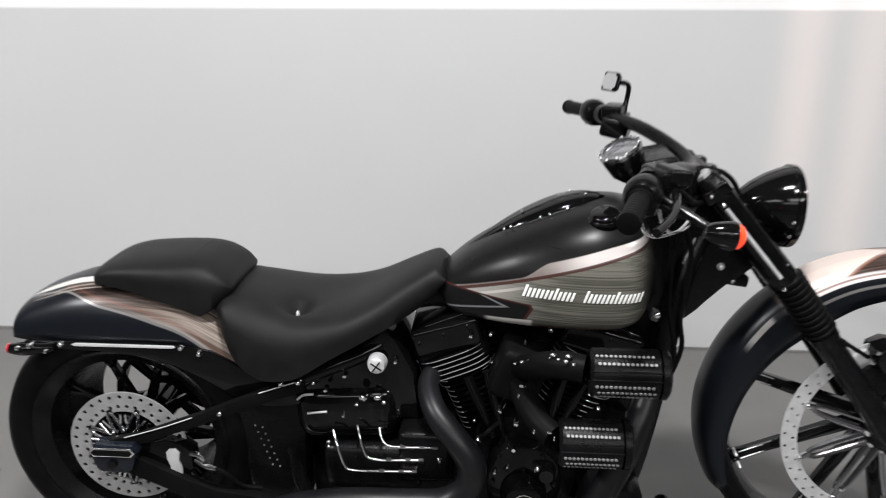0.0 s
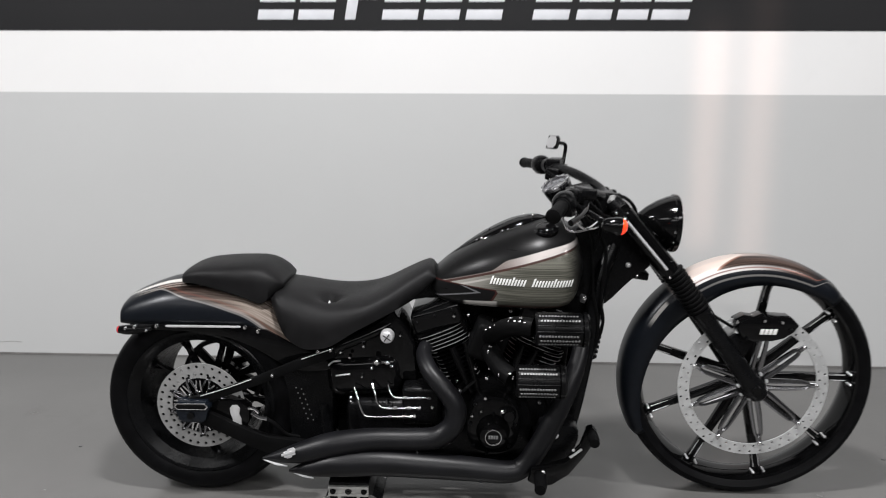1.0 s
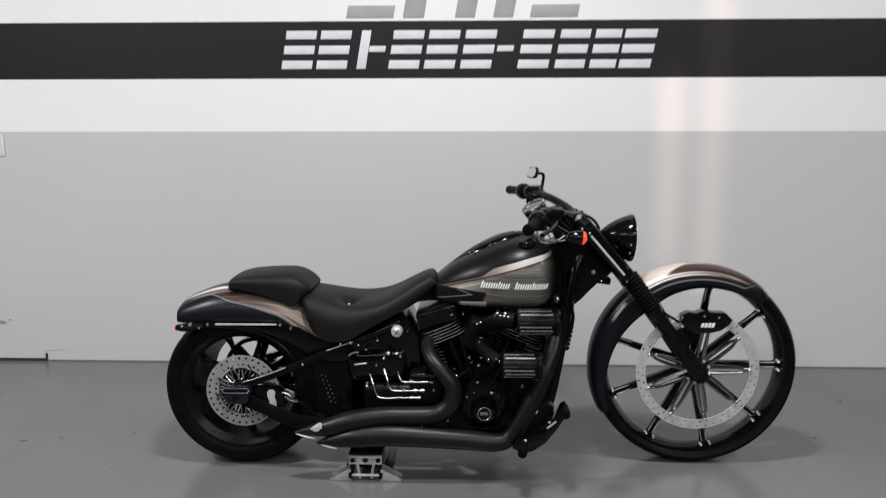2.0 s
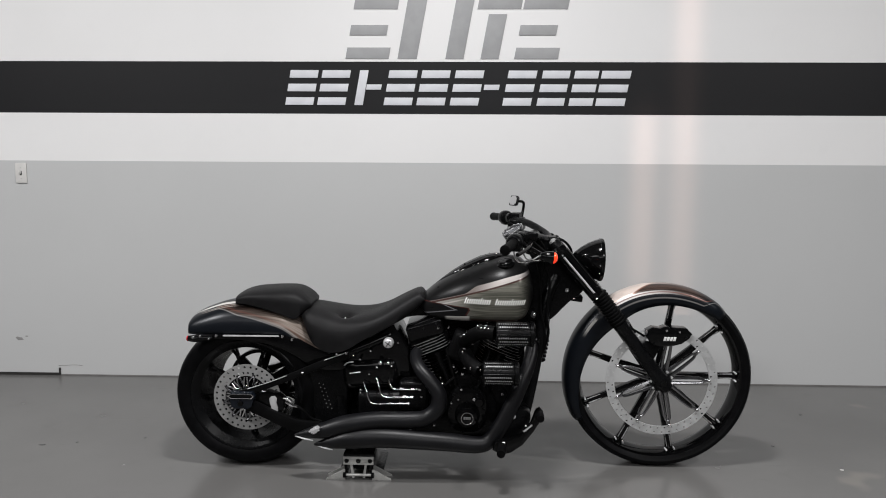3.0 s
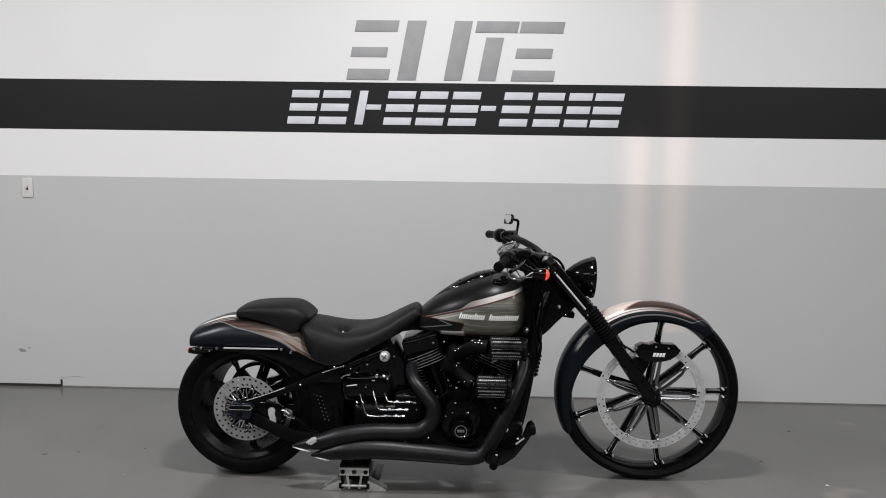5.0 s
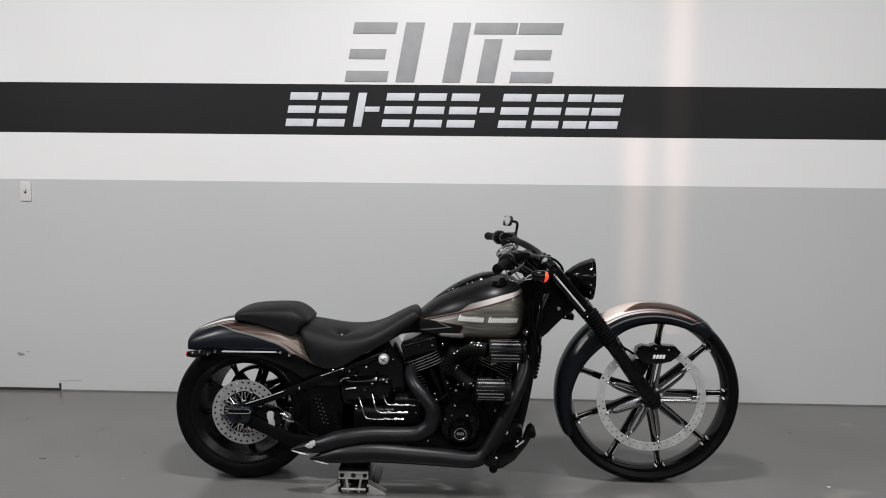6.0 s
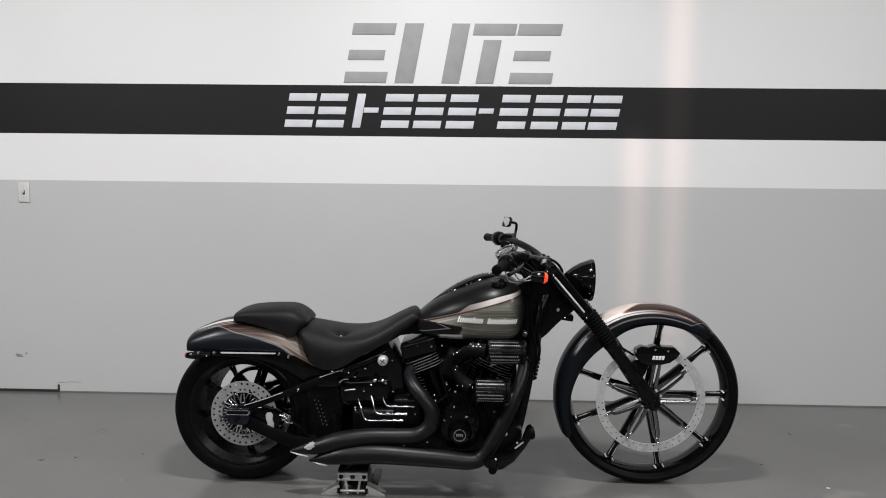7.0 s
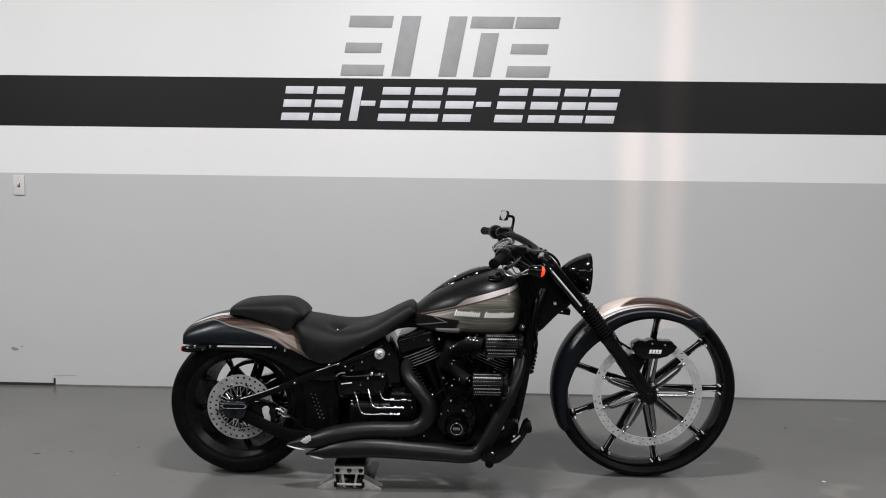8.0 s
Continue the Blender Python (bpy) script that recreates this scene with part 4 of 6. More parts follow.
bm = lathe(bmesh.new(), [(-0.02, 0.030), (0, 0.034), (0.19, 0.034), (0.21, 0.030)], (-0.375, 0, 0.790), AX2, 24, True)
part("steering_head", bm, GLOSS, bike, "gloss black steering head")
bm = slab(bmesh.new(), [(-0.60, 0.905), (-0.50, 0.945), (-0.44, 0.955), (-0.345, 0.830), (-0.345, 0.790), (-0.388, 0.757), (-0.433, 0.712), (-0.477, 0.668), (-0.53, 0.655), (-0.575, 0.690), (-0.60, 0.76)], -0.062, 0.062, 0.010, 2)
part("neck_cover", bm, SATIN, bike, "black frame neck cover")
bm = slab(bmesh.new(), [(-0.63, 0.69), (-0.60, 0.76), (-0.50, 0.80), (-0.475, 0.74), (-0.485, 0.62), (-0.505, 0.50), (-0.56, 0.48), (-0.60, 0.58)], -0.05, 0.05, 0.010)
part("coil_cover", bm, WRINKLE, bike, "black cover between the down tubes")
bm = bmesh.new()
box(bm, (-0.368, 0, 0.757), (0.056, 0.09, 0.026), (0, 8, 0), 0.006)
box(bm, (-0.400, -0.02, 0.775), (0.03, 0.05, 0.04), bevel=0.005)
horn = part("horn", bm, SATIN, bike, "black horn under the lower yoke")
part("bolt", ball(bmesh.new(), (-0.382, -0.060, 0.762), 0.006, seg=10), CHROME, horn)
part("bolt", ball(bmesh.new(), (-0.413, -0.064, 0.798), 0.009, seg=10), MACHINED, bike, "small bright bolt")

HX = Vector((1, 0, -0.03)).normalized()
HC = Vector((-0.268, -0.0, 0.925))
bm = lathe(bmesh.new(), [(-0.122, 0.0), (-0.121, 0.012), (-0.108, 0.031), (-0.082, 0.053), (-0.05, 0.073), (-0.02, 0.086), (-0.004, 0.0905), (-0.002, 0.094), (0.008, 0.0945), (0.013, 0.093), (0.015, 0.084)], HC, HX, 40)
lamp = part("headlight", bm, GLOSS, bike, "gloss black bullet headlight")
bm = lathe(bmesh.new(), [(0.012, 0.082), (0.016, 0.069), (0.022, 0.043), (0.025, 0.02), (0.026, 0)], HC, HX, 32)
part("lens", bm, SMOKE, lamp, "dark domed headlight lens")
bm = tube(bmesh.new(), [(-0.30, 0, 0.850), (-0.34, 0, 0.835), (-0.385, 0, 0.850)], 0.014, 12)
part("bracket", bm, SATIN, lamp)
for a in (35, -10, -35):
    part("bolt", ball(bmesh.new(), HC + Vector((-0.008, -0.087 * math.cos(radians(a)), 0.087 * math.sin(radians(a)))), 0.0055, seg=10), CHROME, lamp)

# ---- handlebar ----
BAR = [(-0.706, -0.528, 1.032), (-0.672, -0.425, 1.043), (-0.640, -0.345, 1.050), (-0.570, -0.205, 1.046), (-0.502, -0.085, 1.022), (-0.487, 0, 1.014), (-0.502, 0.085, 1.034), (-0.570, 0.205, 1.066), (-0.640, 0.345, 1.072), (-0.672, 0.425, 1.072), (-0.714, 0.538, 1.066)]
handlebar = part("handlebar", tube(bmesh.new(), BAR, 0.0165, 14), SATIN, bike, "gloss black swept-back handlebar")
for a, b, s in ((BAR[1], BAR[0], -1), (BAR[9], BAR[10], 1)):
    p, q = Vector(a), Vector(b)
    d = (q - p).normalized()
    g = 0.0190 if s < 0 else 0.0185
    prof = [(0.0, 0.0145), (0.0, g + 0.003), (0.006, g + 0.003)]
    L = (q - p).length
    for k in range(9):
        t = 0.008 + (L - 0.018) * k / 8
        prof += [(t, g - 0.001), (t + 0.006, g), (t + 0.009, g - 0.001)]
    prof += [(L - 0.002, g - 0.001), (L, g + 0.002), (L + 0.008, g + 0.001), (L + 0.010, 0.014), (L + 0.010, 0)]
    part("grip", lathe(bmesh.new(), prof, p, d, 20), GRIP, handlebar, "ribbed black rubber grip")
    c = p - d * 0.030
    bm = bmesh.new()
    k = 1.08
    lathe(bm, [(-0.030, 0.016), (-0.028, 0.025 * k), (-0.02, 0.030 * k), (-0.008, 0.032 * k), (0.010, 0.032 * k), (0.020, 0.030 * k), (0.028, 0.025 * k), (0.031, 0.016)], c, d, 24)
    box(bm, c + Vector((0.006, 0, -0.018)), (0.045, 0.05, 0.034), (0, 0, 20 * s), 0.008)
    part("switch_housing", bm, WRINKLE, handlebar, "black switch housing")
    m = p - d * (0.090 if s > 0 else 0.105)
    bm = bmesh.new()
    box(bm, m + Vector((0.026, 0, 0.008)), (0.052, 0.085, 0.036), (0, 0, -20 * s), 0.008, 3)
    lathe(bm, [(-0.012, 0.015), (-0.012, 0.024), (0.012, 0.024), (0.012, 0.015)], m, d, 18)
    part("lever_perch", bm, WRINKLE, handlebar, "black lever perch with reservoir")
    bm = tube(bmesh.new(), [(*(m + Vector((0.045, 0, -0.004))), 0.010), (*(p + Vector((0.062, 0, -0.010))), 0.0085), (*(p.lerp(q, 0.5) + Vector((0.060, 0, -0.014))), 0.007), (*(q + Vector((0.045, 0, -0.018))), 0.0085)], 0.008, 10)
    part("lever", bm, GLOSS, handlebar, "gloss black hand lever")
for s in (-1, 1):
    bm = lathe(bmesh.new(), [(0, 0.026), (0.004, 0.028), (0.025, 0.024), (0.042, 0.024), (0.048, 0.018)], (-0.455, s * 0.045, 0.978), (-0.25, 0, 1), 18, True)
    part("riser", bm, GLOSS, handlebar, "black handlebar riser")
part("bar_clamp", box(bmesh.new(), (-0.480, 0, 1.000), (0.060, 0.135, 0.040), (0, -18, 0), 0.010, 3), WRINKLE, handlebar, "black handlebar clamp")
for centre, size, turn in (((-0.505, -0.03, 0.975), (0.070, 0.10, 0.055), (0, -25, 0)), ((-0.524, -0.10, 1.000), (0.070, 0.060, 0.060), (0, -30, 20)),
                           ((-0.565, -0.115, 1.000), (0.050, 0.075, 0.075), (0, -20, 15)), ((-0.568, 0.02, 1.018), (0.085, 0.170, 0.042), (0, -12, 0)), ((-0.545, -0.06, 0.955), (0.060, 0.090, 0.050), (0, -30, 0))):
    part("wiring_cover", box(bmesh.new(), centre, size, turn, 0.012, 3), WRINKLE, handlebar, "black cover over the wiring")
for s in (-1, 1):
    bm = box(bmesh.new(), (-0.600, s * 0.335, 1.068), (0.046, 0.070, 0.030), (0, 8, -18 * s), 0.008, 3)
    part("reservoir", bm, SATIN, handlebar, "black brake fluid reservoir")
part("throttle_housing", box(bmesh.new(), (-0.612, 0.300, 1.050), (0.070, 0.090, 0.050), (0, 10, -18), 0.012, 3), WRINKLE, handlebar, "black throttle cable housing")
# mirror on the far side of the bar
bm = tube(bmesh.new(), [(-0.590, 0.352, 1.066, 0.010), (-0.582, 0.364, 1.100, 0.007), (-0.576, 0.370, 1.138, 0.007), (-0.582, 0.370, 1.152, 0.007), (-0.604, 0.367, 1.156, 0.0065)], 0.007, 10)
part("mirror_stem", bm, GLOSS, handlebar)
MC, MN = Vector((-0.624, 0.366, 1.158)), Vector((-0.80, -0.57, 0.30)).normalized()
m4 = MN.to_track_quat("Z", "Y").to_matrix().to_4x4()
bm = bmesh.new()
b = bmesh.new()
bmesh.ops.create_cube(b, size=1)
for v in b.verts:
    k = 1.0 if v.co.z > 0 else 0.72
    v.co = Vector((v.co.x * 0.060 * k, v.co.y * 0.054 * k, v.co.z * 0.020 - 0.006))
bmesh.ops.bevel(b, geom=list(b.edges), offset=0.007, segments=3, affect="EDGES", profile=0.6)
b.transform(Matrix.Translation(MC) @ m4)
part("mirror", merge(bm, b), GLOSS, handlebar, "small black mirror head")
bm = bmesh.new()
b = bmesh.new()
bmesh.ops.create_cube(b, size=1)
for v in b.verts:
    v.co = Vector((v.co.x * 0.050, v.co.y * 0.044, v.co.z * 0.003 + 0.0048))
bmesh.ops.bevel(b, geom=[e for e in b.edges if abs(e.verts[0].co.z - e.verts[1].co.z) > 0.001], offset=0.008, segments=3, affect="EDGES")
b.transform(Matrix.Translation(MC) @ m4)
part("mirror_pane", merge(bm, b), MIRROR, handlebar, "silvered mirror pane")

# gauge between the risers and the rider
GN = Vector((-0.46, -0.20, 0.86)).normalized()
GC = Vector((-0.645, -0.040, 1.042))
bm = lathe(bmesh.new(), [(-0.055, 0), (-0.055, 0.026), (-0.035, 0.040), (0.0, 0.047), (0.012, 0.048)], GC, GN, 32)
gauge = part("gauge", bm, GLOSS, bike, "gloss black round gauge with bright rim")
part("bezel", lathe(bmesh.new(), [(0.010, 0.0485), (0.018, 0.049), (0.022, 0.046), (0.020, 0.040), (0.016, 0.040)], GC, GN, 32), DARK_CHROME, gauge, "polished gauge rim")
part("dial", lathe(bmesh.new(), [(0.016, 0.041), (0.018, 0.02), (0.018, 0)], GC, GN, 28), surface("smoked_dial_glass", (0.07, 0.07, 0.075), 0.08, coat=1.0, bump=0), gauge, "dark reflecting dial")
for k in range(12):
    a = radians(30 * k)
    e1 = GN.orthogonal().normalized()
    part("stud", ball(bmesh.new(), GC + GN * 0.021 + 0.0455 * (e1 * math.cos(a) + GN.cross(e1) * math.sin(a)), 0.0042, seg=8), CHROME, gauge)
bm = tube(bmesh.new(), [(-0.60, -0.03, 1.0), (-0.54, -0.02, 0.985), (-0.48, 0, 0.985)], 0.016, 12)
part("bracket", bm, SATIN, gauge)

# turn signal under the hand lever
for s in (-1,):
    c = Vector((-0.526, s * 0.485, 0.999))
    bm = lathe(bmesh.new(), [(-0.048, 0), (-0.047, 0.011), (-0.037, 0.018), (-0.012, 0.0240), (0.0, 0.0252), (0.004, 0.0238)], c, (1, 0, -0.12), 22)
    sig = part("turn_signal", bm, GLOSS, bike, "gloss black bullet turn signal")
    part("lens", lathe(bmesh.new(), [(0.002, 0.0228), (0.009, 0.0215), (0.015, 0.017), (0.019, 0.010), (0.021, 0)], c, (1, 0, -0.12), 20), AMBER, sig, "amber turn signal lens")
    bm = tube(bmesh.new(), [(-0.555, s * 0.470, 1.002), (-0.590, s * 0.440, 1.020), (-0.640, s * 0.395, 1.045)], 0.008, 10)
    part("stalk", bm, GLOSS, sig)

# hoses and cables by the steering head
for k, pts in enumerate((
        [(-0.668, -0.400, 1.020), (-0.664, -0.402, 0.995), (-0.652, -0.402, 0.974), (-0.630, -0.395, 0.967), (-0.595, -0.370, 0.968), (-0.560, -0.320, 0.965), (-0.530, -0.22, 0.955)],
        [(-0.634, -0.400, 1.020), (-0.626, -0.402, 0.995), (-0.610, -0.398, 0.976), (-0.590, -0.380, 0.976), (-0.560, -0.330, 0.985), (-0.530, -0.24, 0.98)])):
    part("brake_hose", tube(bmesh.new(), pts, 0.0032, 10), CHROME, bike, "braided steel hose")
for pts in (
        [(-0.60, -0.20, 1.045), (-0.555, -0.19, 1.0), (-0.55, -0.14, 0.93), (-0.535, -0.115, 0.85), (-0.53, -0.115, 0.72), (-0.51, -0.12, 0.60), (-0.535, -0.11, 0.48)],
        [(-0.56, -0.14, 1.04), (-0.525, -0.15, 0.99), (-0.52, -0.13, 0.92), (-0.495, -0.12, 0.84), (-0.505, -0.12, 0.70), (-0.498, -0.12, 0.60), (-0.56, -0.10, 0.42)],
        [(-0.66, 0.22, 1.07), (-0.56, 0.20, 1.0), (-0.50, 0.15, 0.93), (-0.50, 0.10, 0.80), (-0.54, 0.08, 0.62)],
        [(-0.655, -0.03, 1.0), (-0.60, -0.05, 0.965), (-0.55, -0.06, 0.95), (-0.49, -0.06, 0.93)],
        [(-0.50, -0.09, 1.03), (-0.44, -0.10, 1.02), (-0.40, -0.08, 0.97), (-0.41, -0.06, 0.90)],
        [(-0.60, -0.20, 1.04), (-0.57, -0.19, 1.005), (-0.54, -0.165, 0.975), (-0.50, -0.145, 0.96)],
        [(-0.585, -0.17, 1.05), (-0.55, -0.18, 1.03), (-0.525, -0.165, 0.99), (-0.52, -0.15, 0.94), (-0.53, -0.12, 0.86)],
        [(-0.63, -0.33, 1.03), (-0.585, -0.31, 0.985), (-0.54, -0.22, 0.955), (-0.50, -0.13, 0.93)],
        [(-0.60, -0.30, 1.05), (-0.555, -0.28, 1.01), (-0.52, -0.20, 0.98), (-0.485, -0.12, 0.96)],
        [(-0.615, -0.32, 1.04), (-0.565, -0.30, 0.995), (-0.53, -0.22, 0.965), (-0.52, -0.13, 0.90)],
        [(-0.62, -0.24, 1.04), (-0.60, -0.235, 1.0), (-0.565, -0.2, 0.99), (-0.53, -0.15, 1.01)]):
    part("cable", tube(bmesh.new(), pts, 0.0058, 8), GRIP, bike, "black rubber cable")
bm = tube(bmesh.new(), [(-0.150, -0.115, 0.652), (-0.13, -0.125, 0.640), (-0.10, -0.125, 0.622), (-0.085, -0.12, 0.612)], 0.005, 8)
part("brake_hose", bm, GRIP, bike, "black rubber hose to the caliper")

# ---- front caliper ----
bm = slab(bmesh.new(), [(-0.078, 0.646), (-0.05, 0.662), (-0.02, 0.658), (0.0, 0.666), (0.05, 0.662), (0.092, 0.660), (0.112, 0.640), (0.098, 0.618), (0.068, 0.596), (0.03, 0.586), (-0.03, 0.584), (-0.062, 0.598), (-0.08, 0.622)], -0.155, -0.070, 0.010)
cal = part("front_caliper", bm, GLOSS, bike, "gloss black front brake caliper")
bm = slab(bmesh.new(), [(-0.075, 0.600), (-0.010, 0.590), (-0.030, 0.540), (-0.052, 0.500), (-0.060, 0.470), (-0.085, 0.500), (-0.105, 0.540), (-0.105, 0.575)], -0.122, -0.106, 0.004)
part("bracket", bm, SATIN, cal, "black caliper bracket")
for x, z in ((-0.085, 0.655), (0.0, 0.660), (0.055, 0.655), (-0.05, 0.60), (0.085, 0.630)):
    part("bolt", lathe(bmesh.new(), [(-0.008, 0), (-0.008, 0.0045), (0, 0.0055)], (x, -0.154, z - 0.004), seg=12), CHROME if z > 0.65 else SATIN, cal)
for k in range(4):
    x = -0.012 + 0.0135 * k
    bm = slab(bmesh.new(), [(x, 0.611), (x + 0.0105, 0.611), (x + 0.0145, 0.628), (x + 0.004, 0.628)], -0.158, -0.154, 0.0006)
    part("mark", bm, LETTER, cal, "white slanted caliper mark")
bm = slab(bmesh.new(), [(-0.13, 0.600), (-0.085, 0.635), (-0.07, 0.62), (-0.075, 0.585), (-0.10, 0.575)], -0.110, -0.095, 0.003)
part("bracket_tab", bm, STEEL, cal, "steel caliper tab")

cal.location.z -= 0.010

# ---- frame and swingarm ----
frame_ob = part("frame", tube(bmesh.new(), [(-0.43, 0, 0.90), (-0.62, 0, 0.86), (-0.80, 0, 0.78), (-0.93, 0, 0.74), (-1.04, 0, 0.715)], 0.030, 14), GLOSS, bike, "gloss black tubular frame")
for s in (-1, 1):
    bm = tube(bmesh.new(), [(-0.46, s * 0.045, 0.86, 0.024), (-0.500, s * 0.075, 0.76, 0.025), (-0.530, s * 0.10, 0.60, 0.026), (-0.560, s * 0.115, 0.42, 0.026), (-0.592, s * 0.12, 0.26, 0.023), (-0.64, s * 0.12, 0.155), (-0.72, s * 0.12, 0.130), (-1.0, s * 0.125, 0.128), (-1.30, s * 0.12, 0.135), (-1.38, s * 0.12, 0.20), (-1.40, s * 0.12, 0.33)], 0.019, 14)
    part("down_tube", bm, SATIN, frame_ob, "satin black down tube and cradle rail")
    bm = tube(bmesh.new(), [(-1.16, s * 0.11, 0.615), (-1.22, s * 0.135, 0.585), (-1.36, s * 0.155, 0.530), (-1.42, s * 0.158, 0.50)], 0.018, 12)
    part("seat_rail", bm, GLOSS, frame_ob)
    # swingarm: upper and lower arm meet in the axle block
    y = s * 0.178
    bm = bmesh.new()
    slab(bm, [(-1.835, 0.338), (-1.76, 0.354), (-1.60, 0.414), (-1.46, 0.472), (-1.35, 0.512), (-1.35, 0.545), (-1.46, 0.506), (-1.60, 0.444), (-1.76, 0.380), (-1.835, 0.364)], y - 0.011, y + 0.011, 0.003)
    arm = part("swingarm", bm, GRIP, bike, "gloss black triangulated swingarm")
    bm = slab(bmesh.new(), [(-1.835, 0.325), (-1.78, 0.325), (-1.70, 0.288), (-1.58, 0.238), (-1.42, 0.215), (-1.42, 0.165), (-1.58, 0.180), (-1.70, 0.235), (-1.80, 0.280), (-1.835, 0.300)], y - 0.014, y + 0.014, 0.005, 2)
    part("lower_arm", bm, GRIP, arm, "dull black lower arm")
    bm = slab(bmesh.new(), [(-1.868, 0.344), (-1.858, 0.364), (-1.765, 0.364), (-1.755, 0.344), (-1.768, 0.302), (-1.782, 0.292), (-1.842, 0.292), (-1.856, 0.302)], s * 0.169, s * 0.215, 0.006)
    part("axle_block", bm, SLATE, arm, "slate enamelled axle adjuster block")
    bm = bmesh.new()
    slab(bm, [(-1.858, 0.338), (-1.766, 0.338), (-1.756, 0.349), (-1.766, 0.360), (-1.858, 0.360), (-1.868, 0.349)], s * 0.213, s * 0.219, 0.002)
    part("slot_trim", bm, CHROME, arm, "polished slot trim")
    bm = slab(bmesh.new(), [(-1.855, 0.3415), (-1.769, 0.3415), (-1.761, 0.349), (-1.769, 0.3565), (-1.855, 0.3565), (-1.863, 0.349)], s * 0.2185, s * 0.2205, 0.0005)
    part("slot", bm, GRIP, arm)
    bm = lathe(bmesh.new(), [(s * 0.222, 0), (s * 0.222, 0.012), (s * 0.205, 0.014)], (-1.815, 0, 0.318), (0, 1, 0), 6)
    part("axle_nut", bm, GLOSS, arm)
    for x, z in ((-1.36, 0.540), (-1.40, 0.535), (-1.55, 0.452)):
        part("bolt", ball(bmesh.new(), (x, y - s * -0.018, z), 0.007, seg=10), CHROME, arm)
    # thin bright strips stand for the highlights along the upper arm
    bm = tube(bmesh.new(), [(-1.79, y + s * 0.012, 0.374), (-1.70, y + s * 0.012, 0.404), (-1.62, y + s * 0.012, 0.435)], 0.0015, 8)
    part("highlight_line", bm, MACHINED, arm, "thin bright strip standing for a highlight on the upper arm")
    bm = tube(bmesh.new(), [(-1.455, y + s * 0.012, 0.506), (-1.40, y + s * 0.012, 0.526), (-1.353, y + s * 0.012, 0.543)], 0.0014, 8)
    part("highlight_line", bm, MACHINED, arm, "thin bright strip standing for a highlight on the upper arm")
# rear caliper tucked inside the arms
bm = slab(bmesh.new(), [(-1.775, 0.345), (-1.70, 0.362), (-1.665, 0.350), (-1.638, 0.328), (-1.638, 0.285), (-1.650, 0.262), (-1.70, 0.258), (-1.775, 0.290)], -0.172, -0.125, 0.008)
rc = part("rear_caliper", bm, GLOSS, bike, "gloss black rear brake caliper")
bm = slab(bmesh.new(), [(-1.692, 0.338), (-1.676, 0.339), (-1.667, 0.328), (-1.670, 0.308), (-1.664, 0.290), (-1.664, 0.264), (-1.674, 0.254), (-1.690, 0.255), (-1.696, 0.267), (-1.692, 0.290), (-1.699, 0.310), (-1.700, 0.328)], -0.177, -0.170, 0.002)
part("caliper_face", bm, PALE, rc, "pale alloy pad of the caliper")
for pts in ([(-1.625, -0.185, 0.318), (-1.60, -0.19, 0.305), (-1.575, -0.19, 0.300)], [(-1.635, -0.185, 0.335), (-1.615, -0.19, 0.335), (-1.60, -0.19, 0.322)]):
    part("banjo_fitting", tube(bmesh.new(), pts, 0.006, 8), CHROME, rc, "bright hose fitting")
part("brake_hose", tube(bmesh.new(), [(-1.575, -0.19, 0.300), (-1.55, -0.185, 0.28), (-1.52, -0.17, 0.24), (-1.48, -0.15, 0.22)], 0.006, 8), GRIP, rc)

# inner fender with a double row of studs
bm = slab(bmesh.new(), [(-1.52, 0.495), (-1.40, 0.50), (-1.365, 0.40), (-1.37, 0.27), (-1.38, 0.145), (-1.46, 0.140), (-1.51, 0.20), (-1.52, 0.26), (-1.545, 0.33), (-1.545, 0.42)], -0.13, 0.13, 0.014)
inner = part("inner_fender", bm, SATIN, bike, "satin black inner fender")
for k in range(7):
    for c in range(2):
        part("stud", ball(bmesh.new(), (-1.490 + 0.006 * k + 0.018 * c, -0.131, 0.385 - 0.018 * k - 0.004 * c), 0.0026, seg=8), DOT, inner)

# ---- oil tank and side covers ----
bm = bmesh.new()
box(bm, (-1.262, 0, 0.432), (0.255, 0.31, 0.150), (0, -4, 0), 0.062, 6)
oil = part("oil_tank", bm, GLOSS, bike, "gloss black oil tank")
# bright lines stand for the highlights on the tank's rounded edge
for pts in ([(-1.375, -0.158, 0.475), (-1.36, -0.160, 0.488), (-1.335, -0.160, 0.492)], [(-1.352, -0.1585, 0.440), (-1.33, -0.160, 0.444), (-1.305, -0.160, 0.447)]):
    part("edge_line", tube(bmesh.new(), pts, 0.003, 8), MACHINED, oil, "bright line standing for an edge highlight")
bm = slab(bmesh.new(), [(-1.40, 0.53), (-1.28, 0.565), (-1.20, 0.625), (-1.168, 0.655), (-1.138, 0.615), (-1.100, 0.54), (-1.09, 0.42), (-1.20, 0.42), (-1.36, 0.48)], -0.135, 0.135, 0.014)
cover = part("side_cover", bm, GLOSS, bike, "gloss black cover under the seat")
bm = lathe(bmesh.new(), [(-0.030, 0), (-0.030, 0.011), (-0.026, 0.019), (-0.016, 0.0225), (0.0, 0.023)], (-1.183, -0.150, 0.578), (0, 1, 0), 24)
cap = part("oil_cap", bm, MACHINED, bike, "polished oil filler cap")
for a in (0, 90):
    bm = box(bmesh.new(), (-1.183, -0.181, 0.578), (0.030, 0.003, 0.003), (0, 35 + a, 0), 0.001)
    part("cross", bm, SATIN, cap, "dark cross on the cap")
